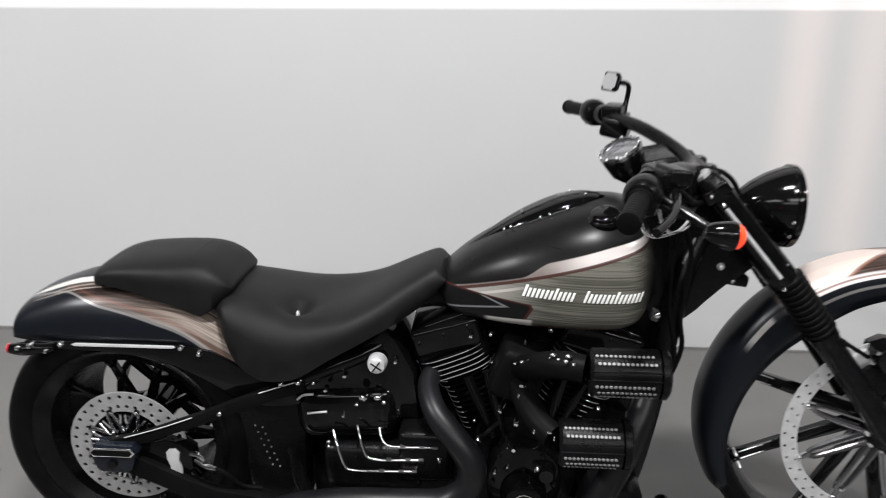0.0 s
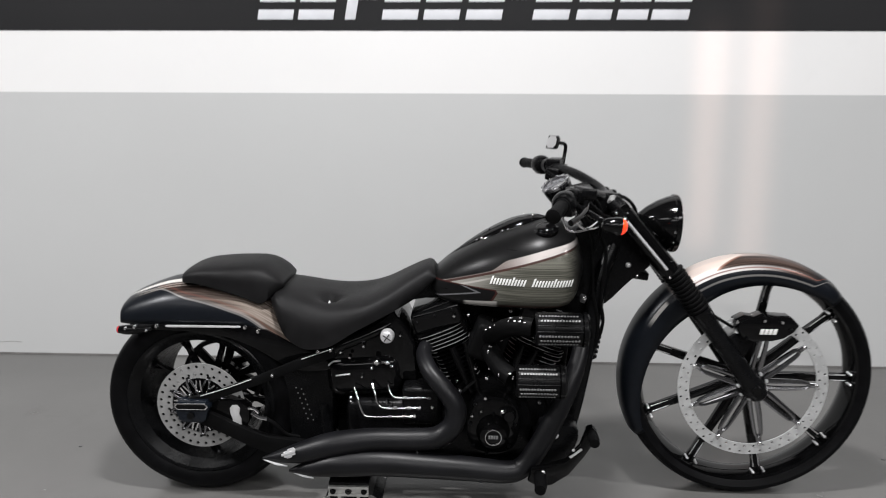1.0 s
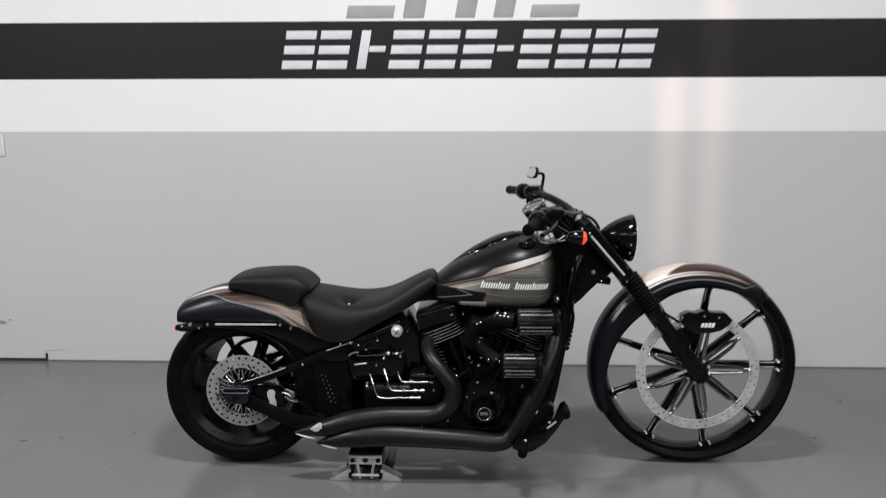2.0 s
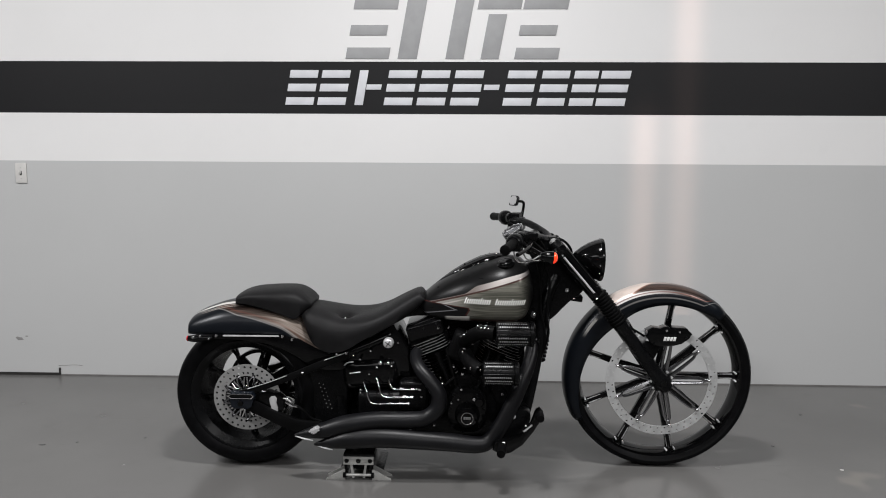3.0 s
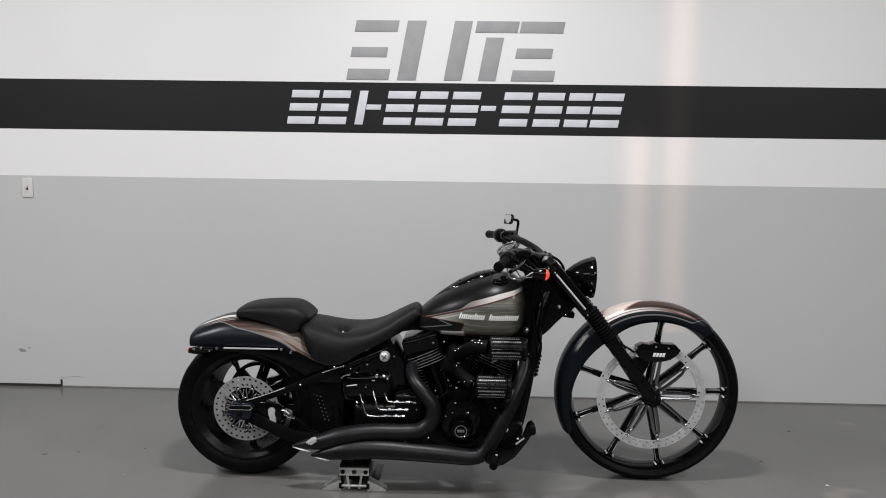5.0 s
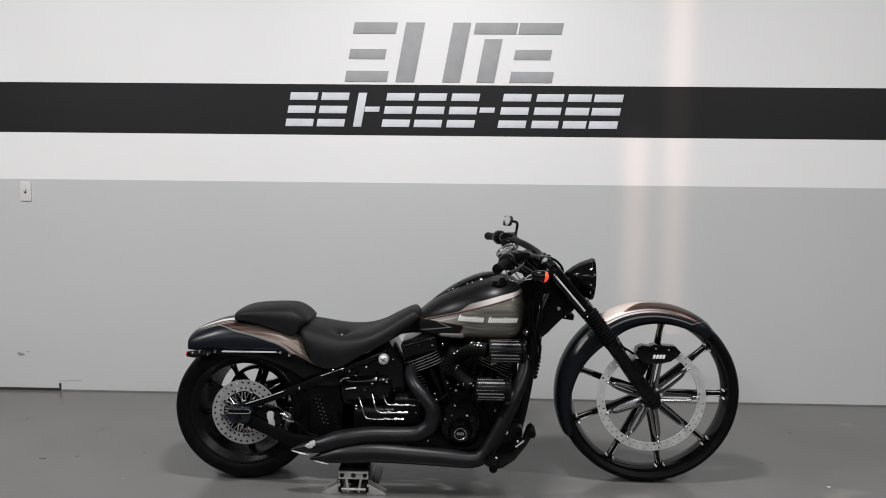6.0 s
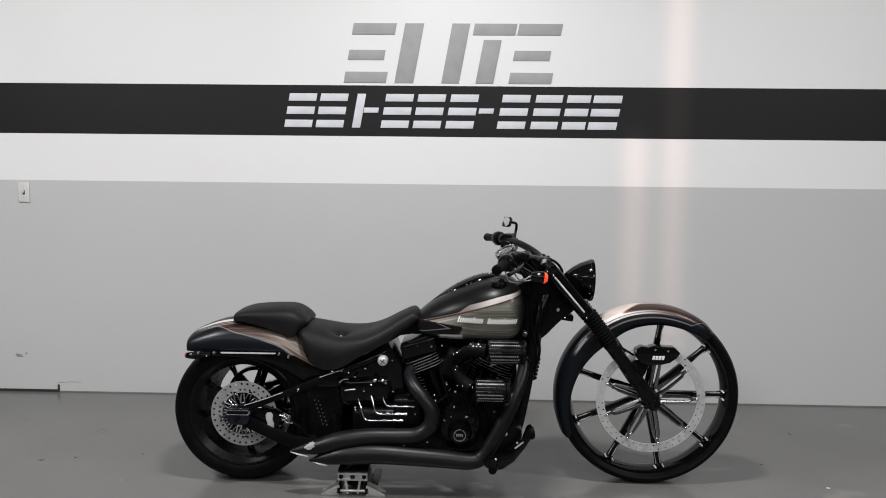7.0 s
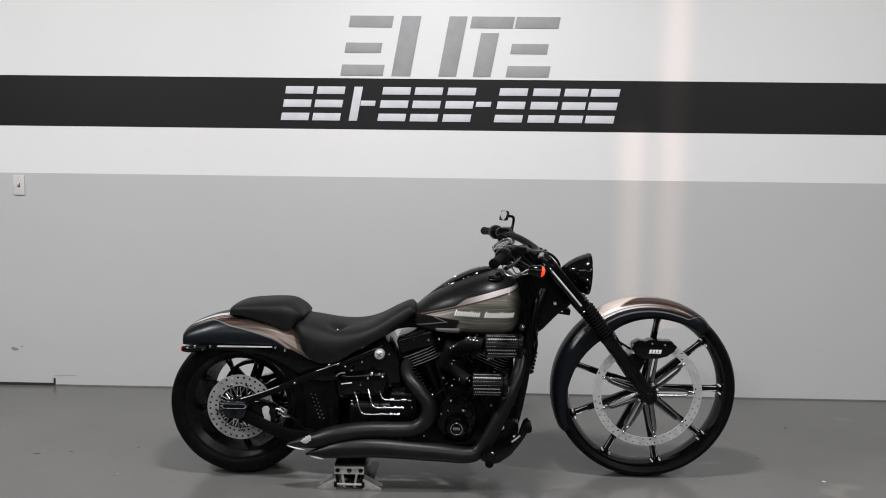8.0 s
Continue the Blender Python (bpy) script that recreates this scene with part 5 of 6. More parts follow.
for x, z, r in ((-1.255, 0.560, 0.008), (-1.225, 0.575, 0.006), (-1.335, 0.520, 0.006), (-1.185, 0.487, 0.010), (-1.17, 0.475, 0.007), (-1.235, 0.467, 0.006), (-1.305, 0.365, 0.007), (-1.305, 0.352, 0.006)):
    part("fastener", ball(bmesh.new(), (x, -0.158 if z < 0.53 else -0.137, z), r, (1, 0.7, 0.8), 10), CHROME, oil)
# three polished oil lines
for pts in ([(-1.290, -0.17, 0.405), (-1.276, -0.195, 0.380), (-1.258, -0.205, 0.332), (-1.236, -0.207, 0.322), (-1.16, -0.207, 0.323), (-1.096, -0.205, 0.323)],
            [(-1.232, -0.17, 0.420), (-1.222, -0.19, 0.398), (-1.208, -0.200, 0.360), (-1.185, -0.202, 0.350), (-1.13, -0.202, 0.351), (-1.080, -0.200, 0.351)],
            [(-1.180, -0.17, 0.415), (-1.172, -0.19, 0.400), (-1.158, -0.197, 0.386), (-1.13, -0.198, 0.384), (-1.08, -0.198, 0.385), (-1.047, -0.196, 0.386)]):
    line = part("oil_line", tube(bmesh.new(), pts, 0.0038, 12), CHROME, bike, "polished bent oil line")
    e = pts[-1]
    for dx in (0.0, -0.03, -0.075):
        bm = lathe(bmesh.new(), [(-0.006, 0.0036), (-0.006, 0.0062), (0.006, 0.0062), (0.006, 0.0036)], (e[0] + dx, e[1], e[2]), (1, 0, 0), 6)
        part("fitting", bm, CHROME, line)
bm = bmesh.new()
box(bm, (-1.07, -0.10, 0.355), (0.13, 0.20, 0.13), (0, 0, 0), 0.02, 3)
box(bm, (-1.20, -0.06, 0.30), (0.24, 0.22, 0.12), (0, 0, 0), 0.03, 3)
box(bm, (-1.22, 0.06, 0.33), (0.48, 0.10, 0.32), (0, 0, 0), 0.03, 3)
part("gearbox", bm, WRINKLE, bike, "black gearbox housing")

# ---- engine ----
CR = Vector((-0.862, 0, 0.245))
bm = bmesh.new()
slab(bm, [(-1.00, 0.20), (-0.97, 0.36), (-0.93, 0.42), (-0.80, 0.42), (-0.745, 0.37), (-0.71, 0.28), (-0.73, 0.19), (-0.80, 0.150), (-0.93, 0.150)], -0.115, 0.115, 0.018, 3)
engine = part("crankcase", bm, WRINKLE, bike, "wrinkle black crankcase")
bm = slab(bmesh.new(), [(-0.925, 0.335), (-0.905, 0.375), (-0.86, 0.395), (-0.80, 0.385), (-0.762, 0.345), (-0.755, 0.275), (-0.775, 0.215), (-0.83, 0.190), (-0.89, 0.200), (-0.925, 0.250)], -0.195, -0.112, 0.018, 3)
cam_cover = part("cam_cover", bm, GLOSS, bike, "gloss black cam cover")
bm = lathe(bmesh.new(), [(-0.045, 0), (-0.045, 0.030), (-0.040, 0.042), (-0.010, 0.052), (0.0, 0.054)], (-0.842, -0.200, 0.277), (0, 1, 0), 32)
part("ignition_cover", bm, GLOSS, cam_cover, "round black ignition cover")
bm = lathe(bmesh.new(), [(-0.002, 0.0235), (-0.003, 0.0245), (-0.003, 0.0262), (0.0, 0.0270)], (-0.842, -0.246, 0.277), (0, 1, 0), 32)
part("badge_ring", bm, CHROME, cam_cover, "bright badge ring")
for k in range(4):
    x = -0.857 + 0.0078 * k
    bm = slab(bmesh.new(), [(x, 0.272), (x + 0.006, 0.272), (x + 0.006, 0.283), (x, 0.283)], -0.248, -0.245, 0.0005)
    part("mark", bm, DOT, cam_cover, "small dull badge mark")
for x, z in ((-0.90, 0.365), (-0.868, 0.388), (-0.80, 0.372), (-0.915, 0.30), (-0.772, 0.30), (-0.79, 0.225), (-0.86, 0.200), (-0.905, 0.225), (-0.885, 0.335), (-0.842, 0.335)):
    part("bolt", lathe(bmesh.new(), [(-0.008, 0), (-0.008, 0.0045), (-0.005, 0.0058), (0, 0.006)], (x, -0.194, z), seg=12), CHROME if z > 0.38 else SATIN, cam_cover)
bm = lathe(bmesh.new(), [(-0.03, 0), (-0.03, 0.016), (-0.02, 0.022), (0, 0.024)], (-0.792, -0.195, 0.337), (0, 1, 0), 20)
part("lifter_cover", bm, GLOSS, cam_cover, "small black cover")


def fin_plate(bm, c, axis, side, fore, rx, ry, t):
    """A rounded-square cooling fin across the cylinder's axis."""
    rings = []
    for a, k in ((-t, 0.97), (-t * 0.4, 1.0), (t * 0.4, 1.0), (t, 0.97)):
        ring = []
        for j in range(28):
            th = 2 * math.pi * j / 28
            cx, sx = math.cos(th), math.sin(th)
            ring.append(c + axis * a + fore * (rx * k * math.copysign(abs(cx) ** 0.6, cx)) + side * (ry * k * math.copysign(abs(sx) ** 0.6, sx)))
        rings.append(ring)
    return loft(bm, rings)


SIDE = Vector((0, 1, 0))
for s, word in ((-1, "rear"), (1, "front")):
    C0 = CR + Vector((0.048 if s > 0 else -0.012, 0, 0))
    ax = Vector((s * 0.383, 0, 0.924))
    fo = Vector((0.924, 0, -s * 0.383))
    bm = bmesh.new()
    lathe(bm, [(0.15, 0.066), (0.36, 0.066)], C0, ax, 32)
    cyl = part("cylinder", bm, WRINKLE, bike, "black finned cylinder")
    for k in range(11):
        c = C0 + ax * (0.160 + 0.0150 * k)
        w = (0.064 if k < 8 else 0.074) + (0.024 if s > 0 else 0.0)
        part("fin", fin_plate(bmesh.new(), c, ax, SIDE, fo, w, 0.098, 0.0034), WRINKLE, cyl)
        # machined rim of the fin on the open sides
        for first, sweep in (((-165, 52), (-62, 34)) if s < 0 else ((-160, 34), (-84, 64))):
            rim = []
            for j in range(11):
                th = radians(first + sweep * j / 10)
                cx, sx = math.cos(th), math.sin(th)
                rim.append(tuple(c + fo * (w * math.copysign(abs(cx) ** 0.6, cx) * 1.004) + SIDE * (0.098 * math.copysign(abs(sx) ** 0.6, sx) * 1.004)))
            part("fin_edge", tube(bmesh.new(), rim, 0.0010, 6, 1), MACHINED, cyl, "bright machined fin edge")
    hc = C0 + ax * 0.355
    bm = bmesh.new()
    box(bm, hc, (0.175, 0.20, 0.06), (0, s * 22.5, 0), 0.012, 3)
    head = part("cylinder_head", bm, WRINKLE, bike, "black cylinder head")
    for k in range(5):
        c = C0 + ax * (0.310 + 0.0125 * k) + Vector((-0.006, 0, 0))
        part("fin", fin_plate(bmesh.new(), c, ax, SIDE, fo, 0.096, 0.117, 0.0034), WRINKLE, head)
        bm = bmesh.new()
        rim = []
        for j in range(15):
            th = radians(-158 + 136 * j / 14)
            cx, sx = math.cos(th), math.sin(th)
            rim.append(tuple(c + fo * (0.0962 * math.copysign(abs(cx) ** 0.6, cx)) + SIDE * (0.1174 * math.copysign(abs(sx) ** 0.6, sx))))
        tube(bm, rim, 0.0011 if s < 0 else 0.0007, 6, 1)
        part("fin_edge", bm, DOT, head, "bright machined fin edge")
    rc_ = C0 + ax * 0.404
    bm = bmesh.new()
    box(bm, rc_ + Vector((0.002 if s < 0 else -0.012, 0, 0.004)), (0.164 if s < 0 else 0.188, 0.232, 0.068), (0, s * 17, 0), 0.012, 3)
    box(bm, C0 + ax * 0.436, (0.150, 0.19, 0.026), (0, s * 22.5, 0), 0.010, 3)
    rocker = part("rocker_cover", bm, GLOSS, bike, "gloss black rocker cover")
    for k in (-0.06, 0.0, 0.06):
        part("bolt", ball(bmesh.new(), rc_ + fo * k + SIDE * -0.113 + ax * 0.016, 0.0055, seg=10), SATIN, rocker)
    for k in (-0.018, 0.022):
        a = C0 + Vector((s * 0.030 + k * 0.6, -0.128, 0.135))
        b2 = C0 + ax * 0.300 + fo * (k * 1.2 - s * 0.035) + SIDE * -0.118
        bm = bmesh.new()
        tube(bm, [(*a, 0.010), (*(a.lerp(b2, 0.45)), 0.010), (*(a.lerp(b2, 0.5)), 0.012), (*b2, 0.012)], 0.011, 12, 4)
        part("pushrod_tube", bm, GLOSS, cyl, "gloss black pushrod tube")

# dark castings that close the engine between and behind the cylinders
bm = slab(bmesh.new(), [(-1.06, 0.36), (-1.05, 0.58), (-0.98, 0.69), (-0.70, 0.685), (-0.60, 0.66), (-0.585, 0.50), (-0.60, 0.30), (-0.64, 0.17), (-0.80, 0.16), (-1.05, 0.20)], 0.00, 0.10, 0.012)
part("primary_case", bm, WRINKLE, bike, "black engine casing on the far side")
bm = slab(bmesh.new(), [(-1.36, 0.130), (-1.36, 0.26), (-1.10, 0.30), (-0.70, 0.26), (-0.66, 0.130)], -0.10, 0.10, 0.012)
part("skid_plate", bm, WRINKLE, bike, "black casing between the cradle rails")
bm = slab(bmesh.new(), [(-0.76, 0.19), (-0.745, 0.40), (-0.66, 0.46), (-0.60, 0.44), (-0.585, 0.30), (-0.62, 0.18)], -0.10, 0.02, 0.012)
part("front_mount_cover", bm, WRINKLE, bike, "black cover at the front engine mount")

for x, y, z, r in ((-0.965, -0.105, 0.655, 0.006), (-0.925, -0.118, 0.640, 0.005), (-0.790, -0.120, 0.655, 0.006), (-0.760, -0.118, 0.665, 0.005), (-0.900, -0.125, 0.585, 0.005), (-0.880, -0.125, 0.500, 0.006), (-0.855, -0.130, 0.465, 0.005),
                   (-0.700, -0.125, 0.420, 0.006), (-0.670, -0.115, 0.455, 0.005), (-0.745, -0.120, 0.395, 0.005), (-0.690, -0.120, 0.345, 0.007), (-0.960, -0.120, 0.415, 0.005), (-0.930, -0.200, 0.180, 0.005), (-0.985, -0.160, 0.215, 0.005)):
    part("bolt", lathe(bmesh.new(), [(-0.006, 0), (-0.006, 0.6 * r), (-0.004, r), (0.004, r)], (x, y, z), (0.15, 1, 0.2), 10), CHROME, engine)
for pts in ([(-0.900, -0.13, 0.42), (-0.93, -0.15, 0.40), (-0.955, -0.145, 0.37), (-0.96, -0.13, 0.33)], [(-0.74, -0.12, 0.43), (-0.70, -0.14, 0.40), (-0.67, -0.14, 0.36), (-0.66, -0.12, 0.30)], [(-0.83, -0.13, 0.52), (-0.80, -0.17, 0.46), (-0.78, -0.17, 0.42), (-0.79, -0.13, 0.38)]):
    part("breather_hose", tube(bmesh.new(), pts, 0.006, 8), GRIP, engine, "black rubber breather hose")
for k in range(11):
    p = Vector((-0.712 + 0.0088 * k, -0.135, 0.553 + 0.0032 * k))
    bm = bar_between(bmesh.new(), p, p + Vector((0.011, 0, 0.020)), 0.0016, 0.0014, 0.0016, 0.0016, (0, 1, 0))
    part("fin_tip", bm, STEEL, engine, "bright machined fin tip")
# small chrome pieces added to stand for glints on engine and oil tank
for x, y, z, r in ((-1.259, -0.16, 0.543, 0.006), (-1.305, -0.16, 0.505, 0.006), (-1.217, -0.17, 0.492, 0.01), (-1.265, -0.165, 0.442, 0.005), (-0.901, -0.2, 0.49, 0.006), (-0.95, -0.2, 0.41, 0.008),
                   (-0.864, -0.2, 0.458, 0.007), (-0.832, -0.22, 0.5, 0.006), (-0.813, -0.21, 0.348, 0.009), (-0.91, -0.2, 0.329, 0.006), (-0.88, -0.2, 0.345, 0.005), (-1.037, -0.2, 0.354, 0.006),
                   (-0.971, -0.13, 0.639, 0.006), (-0.869, -0.2, 0.278, 0.005), (-0.847, -0.2, 0.287, 0.006), (-1.142, -0.15, 0.578, 0.005), (-0.922, -0.13, 0.576, 0.005), (-0.846, -0.13, 0.622, 0.005)):
    part("bolt", lathe(bmesh.new(), [(-0.007, 0), (-0.006, 0.7 * r), (-0.003, r), (0.012, r)], (x, y, z), (0.1, 1, 0.25), 8), CHROME, engine)
# intake with its two perforated canisters
bm = bmesh.new()
tube(bm, [(-0.860, -0.10, 0.560), (-0.850, -0.20, 0.600), (-0.820, -0.28, 0.645), (-0.780, -0.32, 0.668), (-0.735, -0.335, 0.668)], 0.029, 18)
tube(bm, [(-0.860, -0.12, 0.555), (-0.850, -0.22, 0.545), (-0.825, -0.29, 0.525), (-0.79, -0.33, 0.508)], 0.029, 18)
box(bm, (-0.860, -0.14, 0.565), (0.11, 0.12, 0.12), (0, 20, 0), 0.02, 3)
intake = part("intake", bm, GRIP, bike, "gloss black twin intake duct")
# chrome beads added along the ducts to stand for their glints
for p, r in (((-0.835, -0.275, 0.655), 0.008), ((-0.80, -0.33, 0.695), 0.007), ((-0.770, -0.345, 0.700), 0.008), ((-0.845, -0.235, 0.625), 0.007), ((-0.855, -0.25, 0.580), 0.008), ((-0.84, -0.27, 0.55), 0.009), ((-0.815, -0.325, 0.515), 0.008), ((-0.80, -0.35, 0.53), 0.007), ((-0.825, -0.25, 0.60), 0.006)):
    part("glint_bolt", ball(bmesh.new(), p, 0.75 * r, (1.3, 0.8, 0.7), 10), CHROME, intake)
for k in range(9):
    a = k / 8
    p = Vector((-0.872 + 0.110 * a, -0.22 - 0.12 * a, 0.618 + 0.062 * math.sin(a * 1.57)))
    part("glint_bolt", ball(bmesh.new(), p + Vector((0, -0.028, 0.014)), 0.0036 + 0.001 * (k % 2), (1.4, 0.8, 0.8), 8), CHROME, intake)
    p = Vector((-0.872 + 0.065 * a, -0.24 - 0.10 * a, 0.572 - 0.072 * a + 0.012 * math.sin(a * 9)))
    if k % 2:
        part("glint_bolt", ball(bmesh.new(), p + Vector((0.012 * (k % 4 - 1), -0.030, 0.0)), 0.0040, (0.8, 0.8, 1.6), 8), CHROME, intake)
for cx, cz, half in ((-0.660, 0.668, 0.070), (-0.716, 0.506, 0.066)):
    cy, R = -0.345, 0.049
    bm = lathe(bmesh.new(), [(-half, 0.030), (-half, R - 0.006), (-half + 0.006, R), (half - 0.006, R), (half, R - 0.006), (half + 0.001, 0.0)], (cx, cy, cz), (1, 0, 0), 40)
    can = part("air_filter", bm, WRINKLE, bike, "black cylindrical air filter with pierced sleeve")
    bm = lathe(bmesh.new(), [(half - 0.002, R + 0.002), (half + 0.010, R + 0.002), (half + 0.016, R - 0.006), (half + 0.018, 0)], (cx, cy, cz), (1, 0, 0), 36)
    part("end_cap", bm, WRINKLE, can, "black end cap")
    bm = bmesh.new()
    for row, a in enumerate((66, 46, -8, -26, -44)):
        for k in range(13):
            u = -half + 0.012 + (2 * half - 0.024) * (k + (0.5 if row % 2 else 0)) / 13
            n = Vector((0, -math.cos(radians(a)), math.sin(radians(a))))
            lathe(bm, [(0.0016, 0.0), (0.0016, 0.0030), (0.0004, 0.0036)], Vector((cx + u, cy, cz)) + n * R, n, 8)
    tagged(part("perforation", bm, DOT, can, "rows of bright pierced holes", angle=20), kind="stuff")
    bm = bmesh.new()
    for a in (28, 8):
        n = Vector((0, -math.cos(radians(a)), math.sin(radians(a))))
        tube(bm, [Vector((cx - half + 0.004, cy, cz)) + n * R, Vector((cx + half - 0.004, cy, cz)) + n * R], 0.0018, 6)
    part("sleeve_band", bm, SATIN, can)

# ---- exhaust ----
UP = [(-1.045, -0.060, 0.540, 0.022), (-1.068, -0.130, 0.515, 0.025), (-1.046, -0.200, 0.480, 0.028), (-0.996, -0.238, 0.432, 0.030), (-0.962, -0.248, 0.378, 0.033), (-0.970, -0.250, 0.318, 0.034), (-1.020, -0.252, 0.277, 0.035), (-1.10, -0.252, 0.268, 0.036), (-1.23, -0.254, 0.265, 0.037), (-1.35, -0.260, 0.248, 0.040), (-1.44, -0.262, 0.223, 0.035), (-1.505, -0.264, 0.210, 0.023), (-1.572, -0.265, 0.199, 0.005)]
LO = [(-0.560, -0.120, 0.590, 0.022), (-0.572, -0.17, 0.530, 0.026), (-0.604, -0.215, 0.450, 0.030), (-0.652, -0.240, 0.345, 0.032), (-0.702, -0.25, 0.248, 0.033), (-0.748, -0.255, 0.184, 0.033), (-0.80, -0.260, 0.168, 0.035), (-0.90, -0.264, 0.177, 0.038), (-1.05, -0.268, 0.189, 0.041), (-1.20, -0.270, 0.197, 0.043), (-1.33, -0.270, 0.189, 0.041), (-1.42, -0.270, 0.172, 0.026), (-1.488, -0.270, 0.162, 0.005)]
for pts, tip in ((UP, (-1.570, 0.197, -1.490, 0.186)), (LO, (-1.486, 0.160, -1.408, 0.147))):
    ex = part("exhaust_pipe", tube(bmesh.new(), pts, 0.03, 24, 8), EXHAUST, bike, "satin black swept exhaust pipe", angle=60)
    x0, z0, x1, z1 = tip
    bm = tube(bmesh.new(), [(x0, -0.268, z0, 0.002), ((2 * x0 + x1) / 3, -0.279, (2 * z0 + z1) / 3, 0.0032), ((x0 + 2 * x1) / 3, -0.286, (z0 + 2 * z1) / 3, 0.0036), (x1, -0.286, z1 - 0.001, 0.002)], 0.003, 8)
    part("tip_trim", bm, MACHINED, ex, "bright cut exhaust tip")
    bm = lathe(bmesh.new(), [(0, 0.030), (0.004, 0.034), (0.016, 0.034), (0.020, 0.030)], Vector(pts[0][:3]), Vector(pts[1][:3]) - Vector(pts[0][:3]), 20)
    part("flange", bm, GLOSS, ex)
    if pts is UP:
        bm = bmesh.new()
        for k, (w, dx, dz) in enumerate(((0.022, 0.004, 0.0125), (0.040, 0.000, 0.0065), (0.046, -0.004, 0.0), (0.038, 0.0, -0.0065), (0.018, -0.002, -0.0125))):
            box(bm, (-1.478 + dx, -0.300 + 0.001 * abs(k - 2), 0.236 + dz), (w, 0.005, 0.0075), (0, -20, 0), 0.0015)
        part("badge", bm, MACHINED, ex, "small bright exhaust badge")
    for k, q in enumerate((9, 7)):
        p = pts[q]
        part("bolt", ball(bmesh.new(), (p[0] + 0.02, p[1] - 0.02, p[2] - p[3] * 0.9), 0.005, seg=8), CHROME, ex)

# ---- foot controls ----
bm = slab(bmesh.new(), [(-0.735, 0.165), (-0.70, 0.145), (-0.66, 0.155), (-0.61, 0.190), (-0.565, 0.250), (-0.535, 0.300), (-0.530, 0.335), (-0.545, 0.352), (-0.565, 0.330), (-0.58, 0.285), (-0.62, 0.235), (-0.68, 0.215), (-0.725, 0.205)], -0.315, -0.285, 0.009)
ctl = part("brake_pedal", bm, GLOSS, bike, "gloss black forward brake pedal")
bm = tube(bmesh.new(), [(-0.545, -0.275, 0.325, 0.016), (-0.545, -0.34, 0.325, 0.017), (-0.545, -0.37, 0.323, 0.015)], 0.016, 14)
part("toe_peg", bm, GRIP, ctl, "ribbed rubber toe peg")
bm = tube(bmesh.new(), [(-0.70, -0.28, 0.185, 0.018), (-0.70, -0.36, 0.186, 0.020), (-0.705, -0.40, 0.184, 0.017)], 0.018, 14)
part("foot_peg", bm, GRIP, ctl, "black rubber foot peg")
bm = slab(bmesh.new(), [(-0.69, 0.30), (-0.62, 0.32), (-0.575, 0.30), (-0.585, 0.24), (-0.64, 0.17), (-0.70, 0.16), (-0.72, 0.21)], -0.24, -0.13, 0.010, 2)
part("bracket", bm, SATIN, ctl, "black foot control bracket")
for p, r in (((-0.648, -0.246, 0.288), 0.011), ((-0.548, -0.318, 0.330), 0.008), ((-0.600, -0.318, 0.275), 0.005), ((-0.690, -0.32, 0.200), 0.007)):
    part("bolt", ball(bmesh.new(), p, r, (1, 0.6, 1), 12), MACHINED, ctl)
bm = slab(bmesh.new(), [(-0.612, 0.252), (-0.606, 0.248), (-0.572, 0.276), (-0.576, 0.281)], -0.3185, -0.314, 0.001)
part("edge_line", bm, MACHINED, ctl, "bright pedal edge")

# voltage regulator and lines on the down tubes
bm = bmesh.new()
for k in range(6):
    box(bm, (-0.522 + 0.003 * k, 0, 0.488 + 0.017 * k), (0.046, 0.13, 0.010), (0, 10, 0), 0.003)
box(bm, (-0.530, 0, 0.530), (0.035, 0.13, 0.115), (0, -9, 0), 0.006)
part("regulator", bm, WRINKLE, bike, "black finned voltage regulator")
for p, r in (((-0.500, -0.066, 0.580), 0.007), ((-0.512, -0.066, 0.525), 0.006), ((-0.498, -0.07, 0.555), 0.005), ((-0.560, -0.138, 0.706), 0.008)):
    part("bolt", ball(bmesh.new(), p, r, (1, 0.7, 1), 10), CHROME, bike, "small bright bolt")
part("coil_bracket", box(bmesh.new(), (-0.562, -0.120, 0.700), (0.018, 0.03, 0.022), (0, 20, 0), 0.004), WORN, bike, "small alloy bracket by the tank")

# ---- the jack ----
JX, JY = -1.303, -0.255
jack = thing("floor_jack", "small alloy scissor jack under the motorcycle frame", "jack", (JX, 0, 0))
for s in (-1, 1):
    for y0 in (JY, JY + 0.045):
        bm = slab(bmesh.new(), [(JX + s * 0.058, 0.0), (JX + s * 0.140, 0.0), (JX + s * 0.138, 0.007), (JX + s * 0.066, 0.046), (JX + s * 0.058, 0.046)], y0, y0 + 0.006, 0.0015)
        part("foot", bm, ALLOY, jack, "triangular alloy foot")
    bm = box(bmesh.new(), (JX + s * 0.078, -0.10, 0.003), (0.036, 0.30, 0.005), bevel=0.001)
    part("base_plate", bm, SATIN, jack, "dark base plate")
    bm = bmesh.new()
    bar_between(bm, (JX + s * 0.022, JY + 0.004, 0.010), (JX + s * 0.036, JY + 0.004, 0.096), 0.005, 0.005, 0.005, 0.005, (0, 1, 0))
    part("lifting_arm", bm, ALLOY, jack)
    bm = bmesh.new()
    bar_between(bm, (JX + s * 0.052, JY + 0.014, 0.008), (JX + s * 0.058, JY + 0.014, 0.080), 0.006, 0.006, 0.005, 0.005, (0, 1, 0))
    part("side_post", bm, SATIN, jack)
    part("pivot", lathe(bmesh.new(), [(-0.009, 0), (-0.009, 0.006), (-0.006, 0.009), (0, 0.010)], (JX + s * 0.050, JY - 0.004, 0.088), seg=14), SATIN, jack)
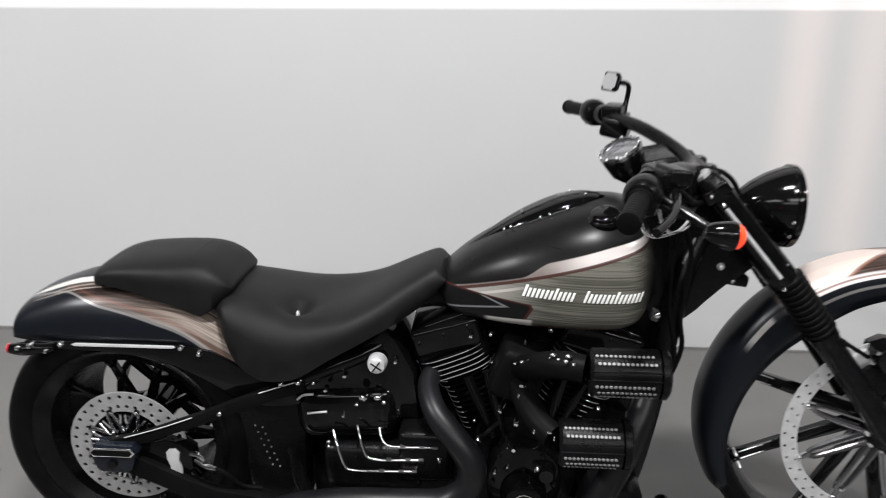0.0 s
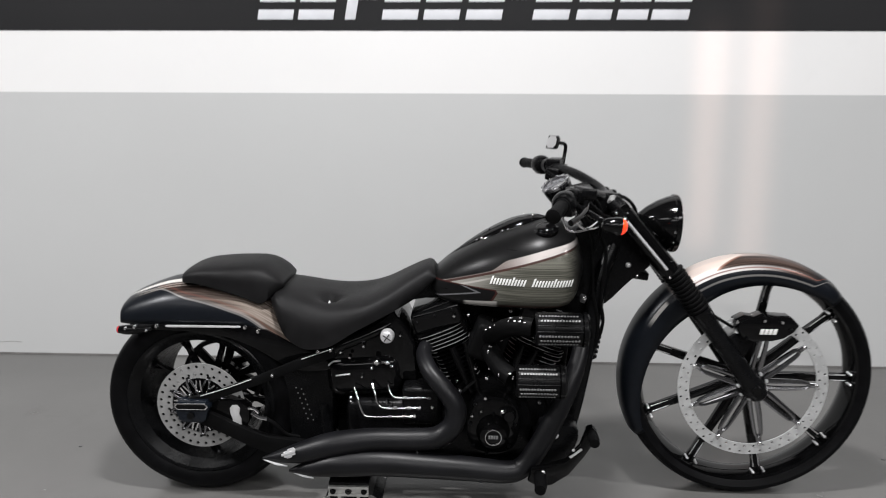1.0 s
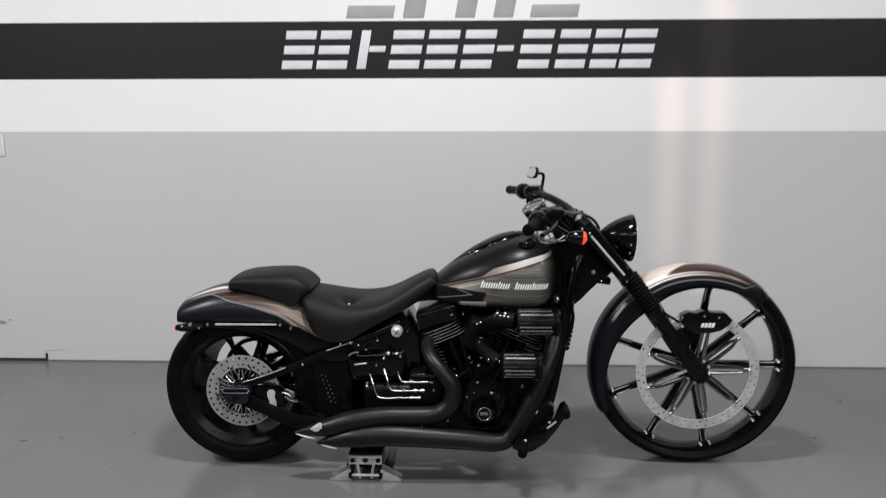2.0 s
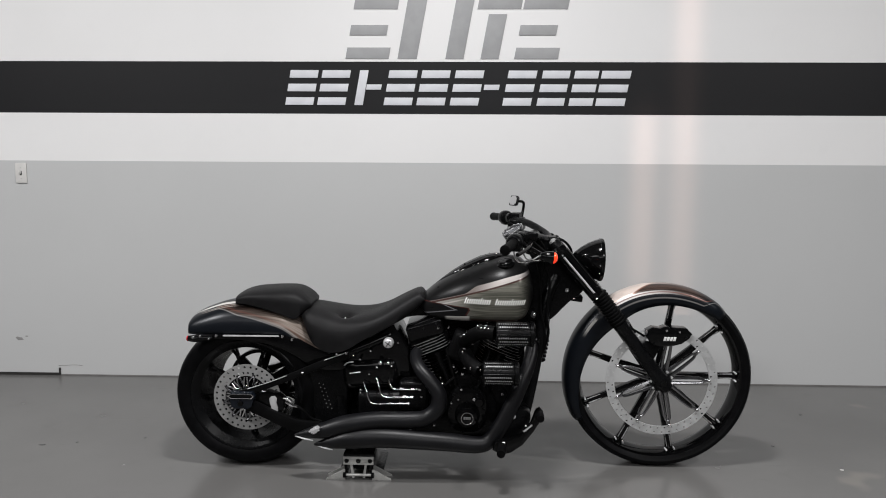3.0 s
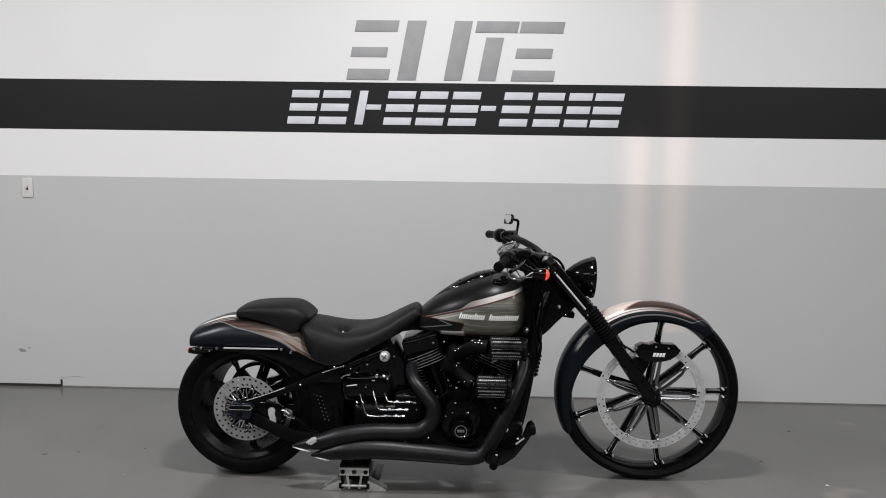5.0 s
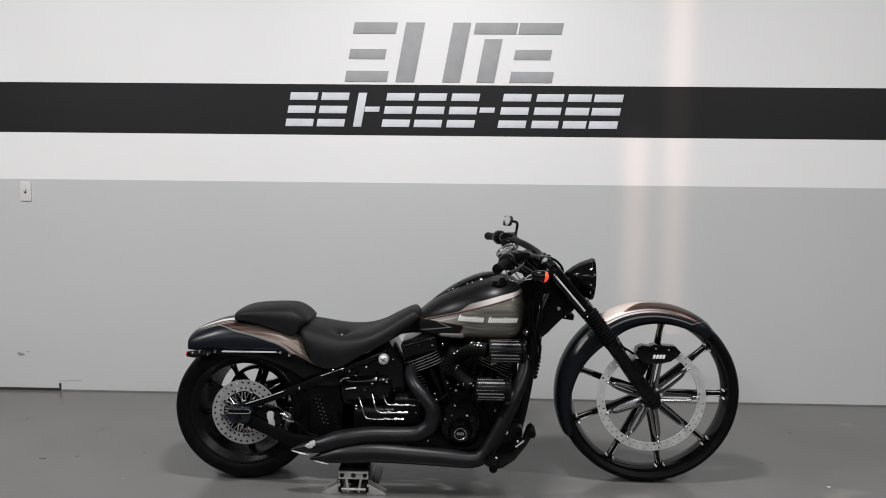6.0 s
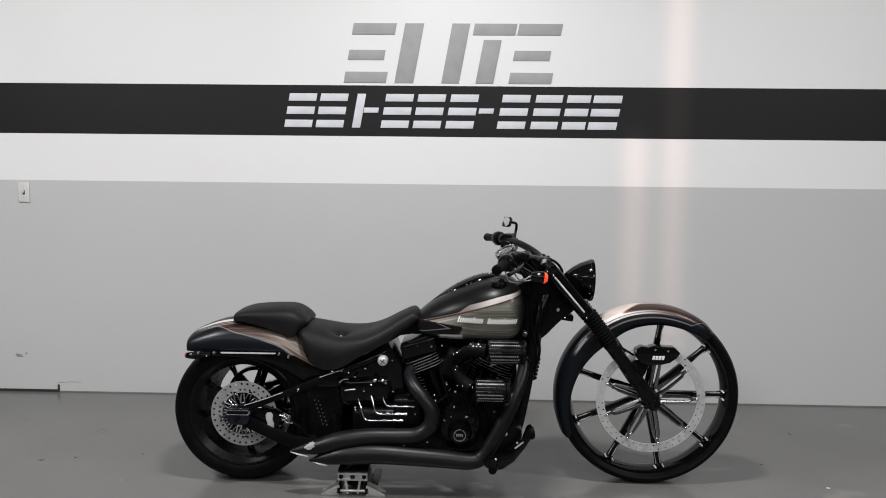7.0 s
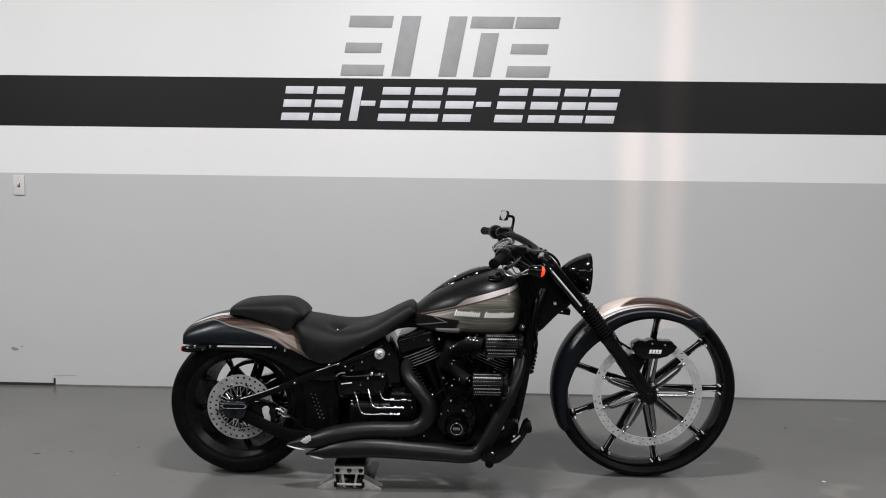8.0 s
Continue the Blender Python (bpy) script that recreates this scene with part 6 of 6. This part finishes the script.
bm = bmesh.new()
for dz, h in ((-0.012, 0.010), (0.012, 0.010)):
    box(bm, (JX, JY - 0.002, 0.088 + dz), (0.130, 0.012, h), bevel=0.002)
for dx, w in ((-0.036, 0.056), (0.036, 0.056)):
    box(bm, (JX + dx, JY + 0.001, 0.088), (w, 0.008, 0.018), bevel=0.001)
part("cross_bar", bm, ALLOY, jack, "alloy channel cross bar with a hole")
part("hole", lathe(bmesh.new(), [(-0.009, 0.004), (-0.009, 0.0095), (-0.007, 0.0105), (0.0, 0.0105)], (JX, JY, 0.088), seg=20), GAP, jack, "dark round hole")
part("roller", tube(bmesh.new(), [(JX - 0.060, JY + 0.002, 0.022), (JX + 0.060, JY + 0.002, 0.022)], 0.006, 14), ALLOY, jack, "alloy roller")
for s in (-1, 1):
    part("roller_nut", lathe(bmesh.new(), [(-0.006, 0.0), (-0.006, 0.013), (0.006, 0.013), (0.006, 0.0)], (JX + s * 0.060, JY + 0.002, 0.022), (1, 0, 0), 6), SATIN, jack)
part("top_plate", box(bmesh.new(), (JX, -0.05, 0.1085), (0.13, 0.40, 0.010), bevel=0.002), SATIN, jack, "black rubber-faced top plate")
part("inner_block", box(bmesh.new(), (JX, -0.02, 0.056), (0.075, 0.30, 0.088), bevel=0.006), SATIN, jack)

# ---- scuffs and chips ----
floor = bpy.data.objects["floor"]
rnd = random.Random(5)


def flake(parent, centre, r, stretch, upright, mat):
    """A thin ragged flake lying on the floor or stuck to the wall."""
    ring = [(r * stretch * math.cos(a) * rnd.uniform(0.6, 1.2), r * math.sin(a) * rnd.uniform(0.5, 1.2)) for a in (2 * math.pi * k / 9 for k in range(9))]
    bm = bmesh.new()
    if upright:
        slab(bm, ring, 0, 0.0015, 0.0004)
        bm.transform(Matrix.Translation((centre[0], WALL_Y - 0.0015, centre[1])))
    else:
        rings = [[(centre[0] + x * k, centre[1] + y * k, z) for x, y in ring] for z, k in ((0.0, 1), (0.0014, 0.9))]
        loft(bm, rings)
    part("scuff", bm, mat, parent)


for x, y, r, st in ((-2.858, 0.075, 0.010, 2.2), (-2.711, 0.116, 0.007, 1.6), (-2.409, 0.185, 0.006, 2.0), (0.947, 0.673, 0.010, 1.5), (0.625, 0.215, 0.006, 1.8)):
    flake(floor, (x, y), 0.75 * r, st, False, SILVER_MARK)
flake(floor, (0.824, -0.057), 0.007, 1.4, False, PLASTIC)
for x, z, r, st in ((-3.604, 0.23, 0.012, 2.4), (-3.56, 0.245, 0.005, 1.5)):
    flake(wall, (x, z), r, st, True, FAINT)
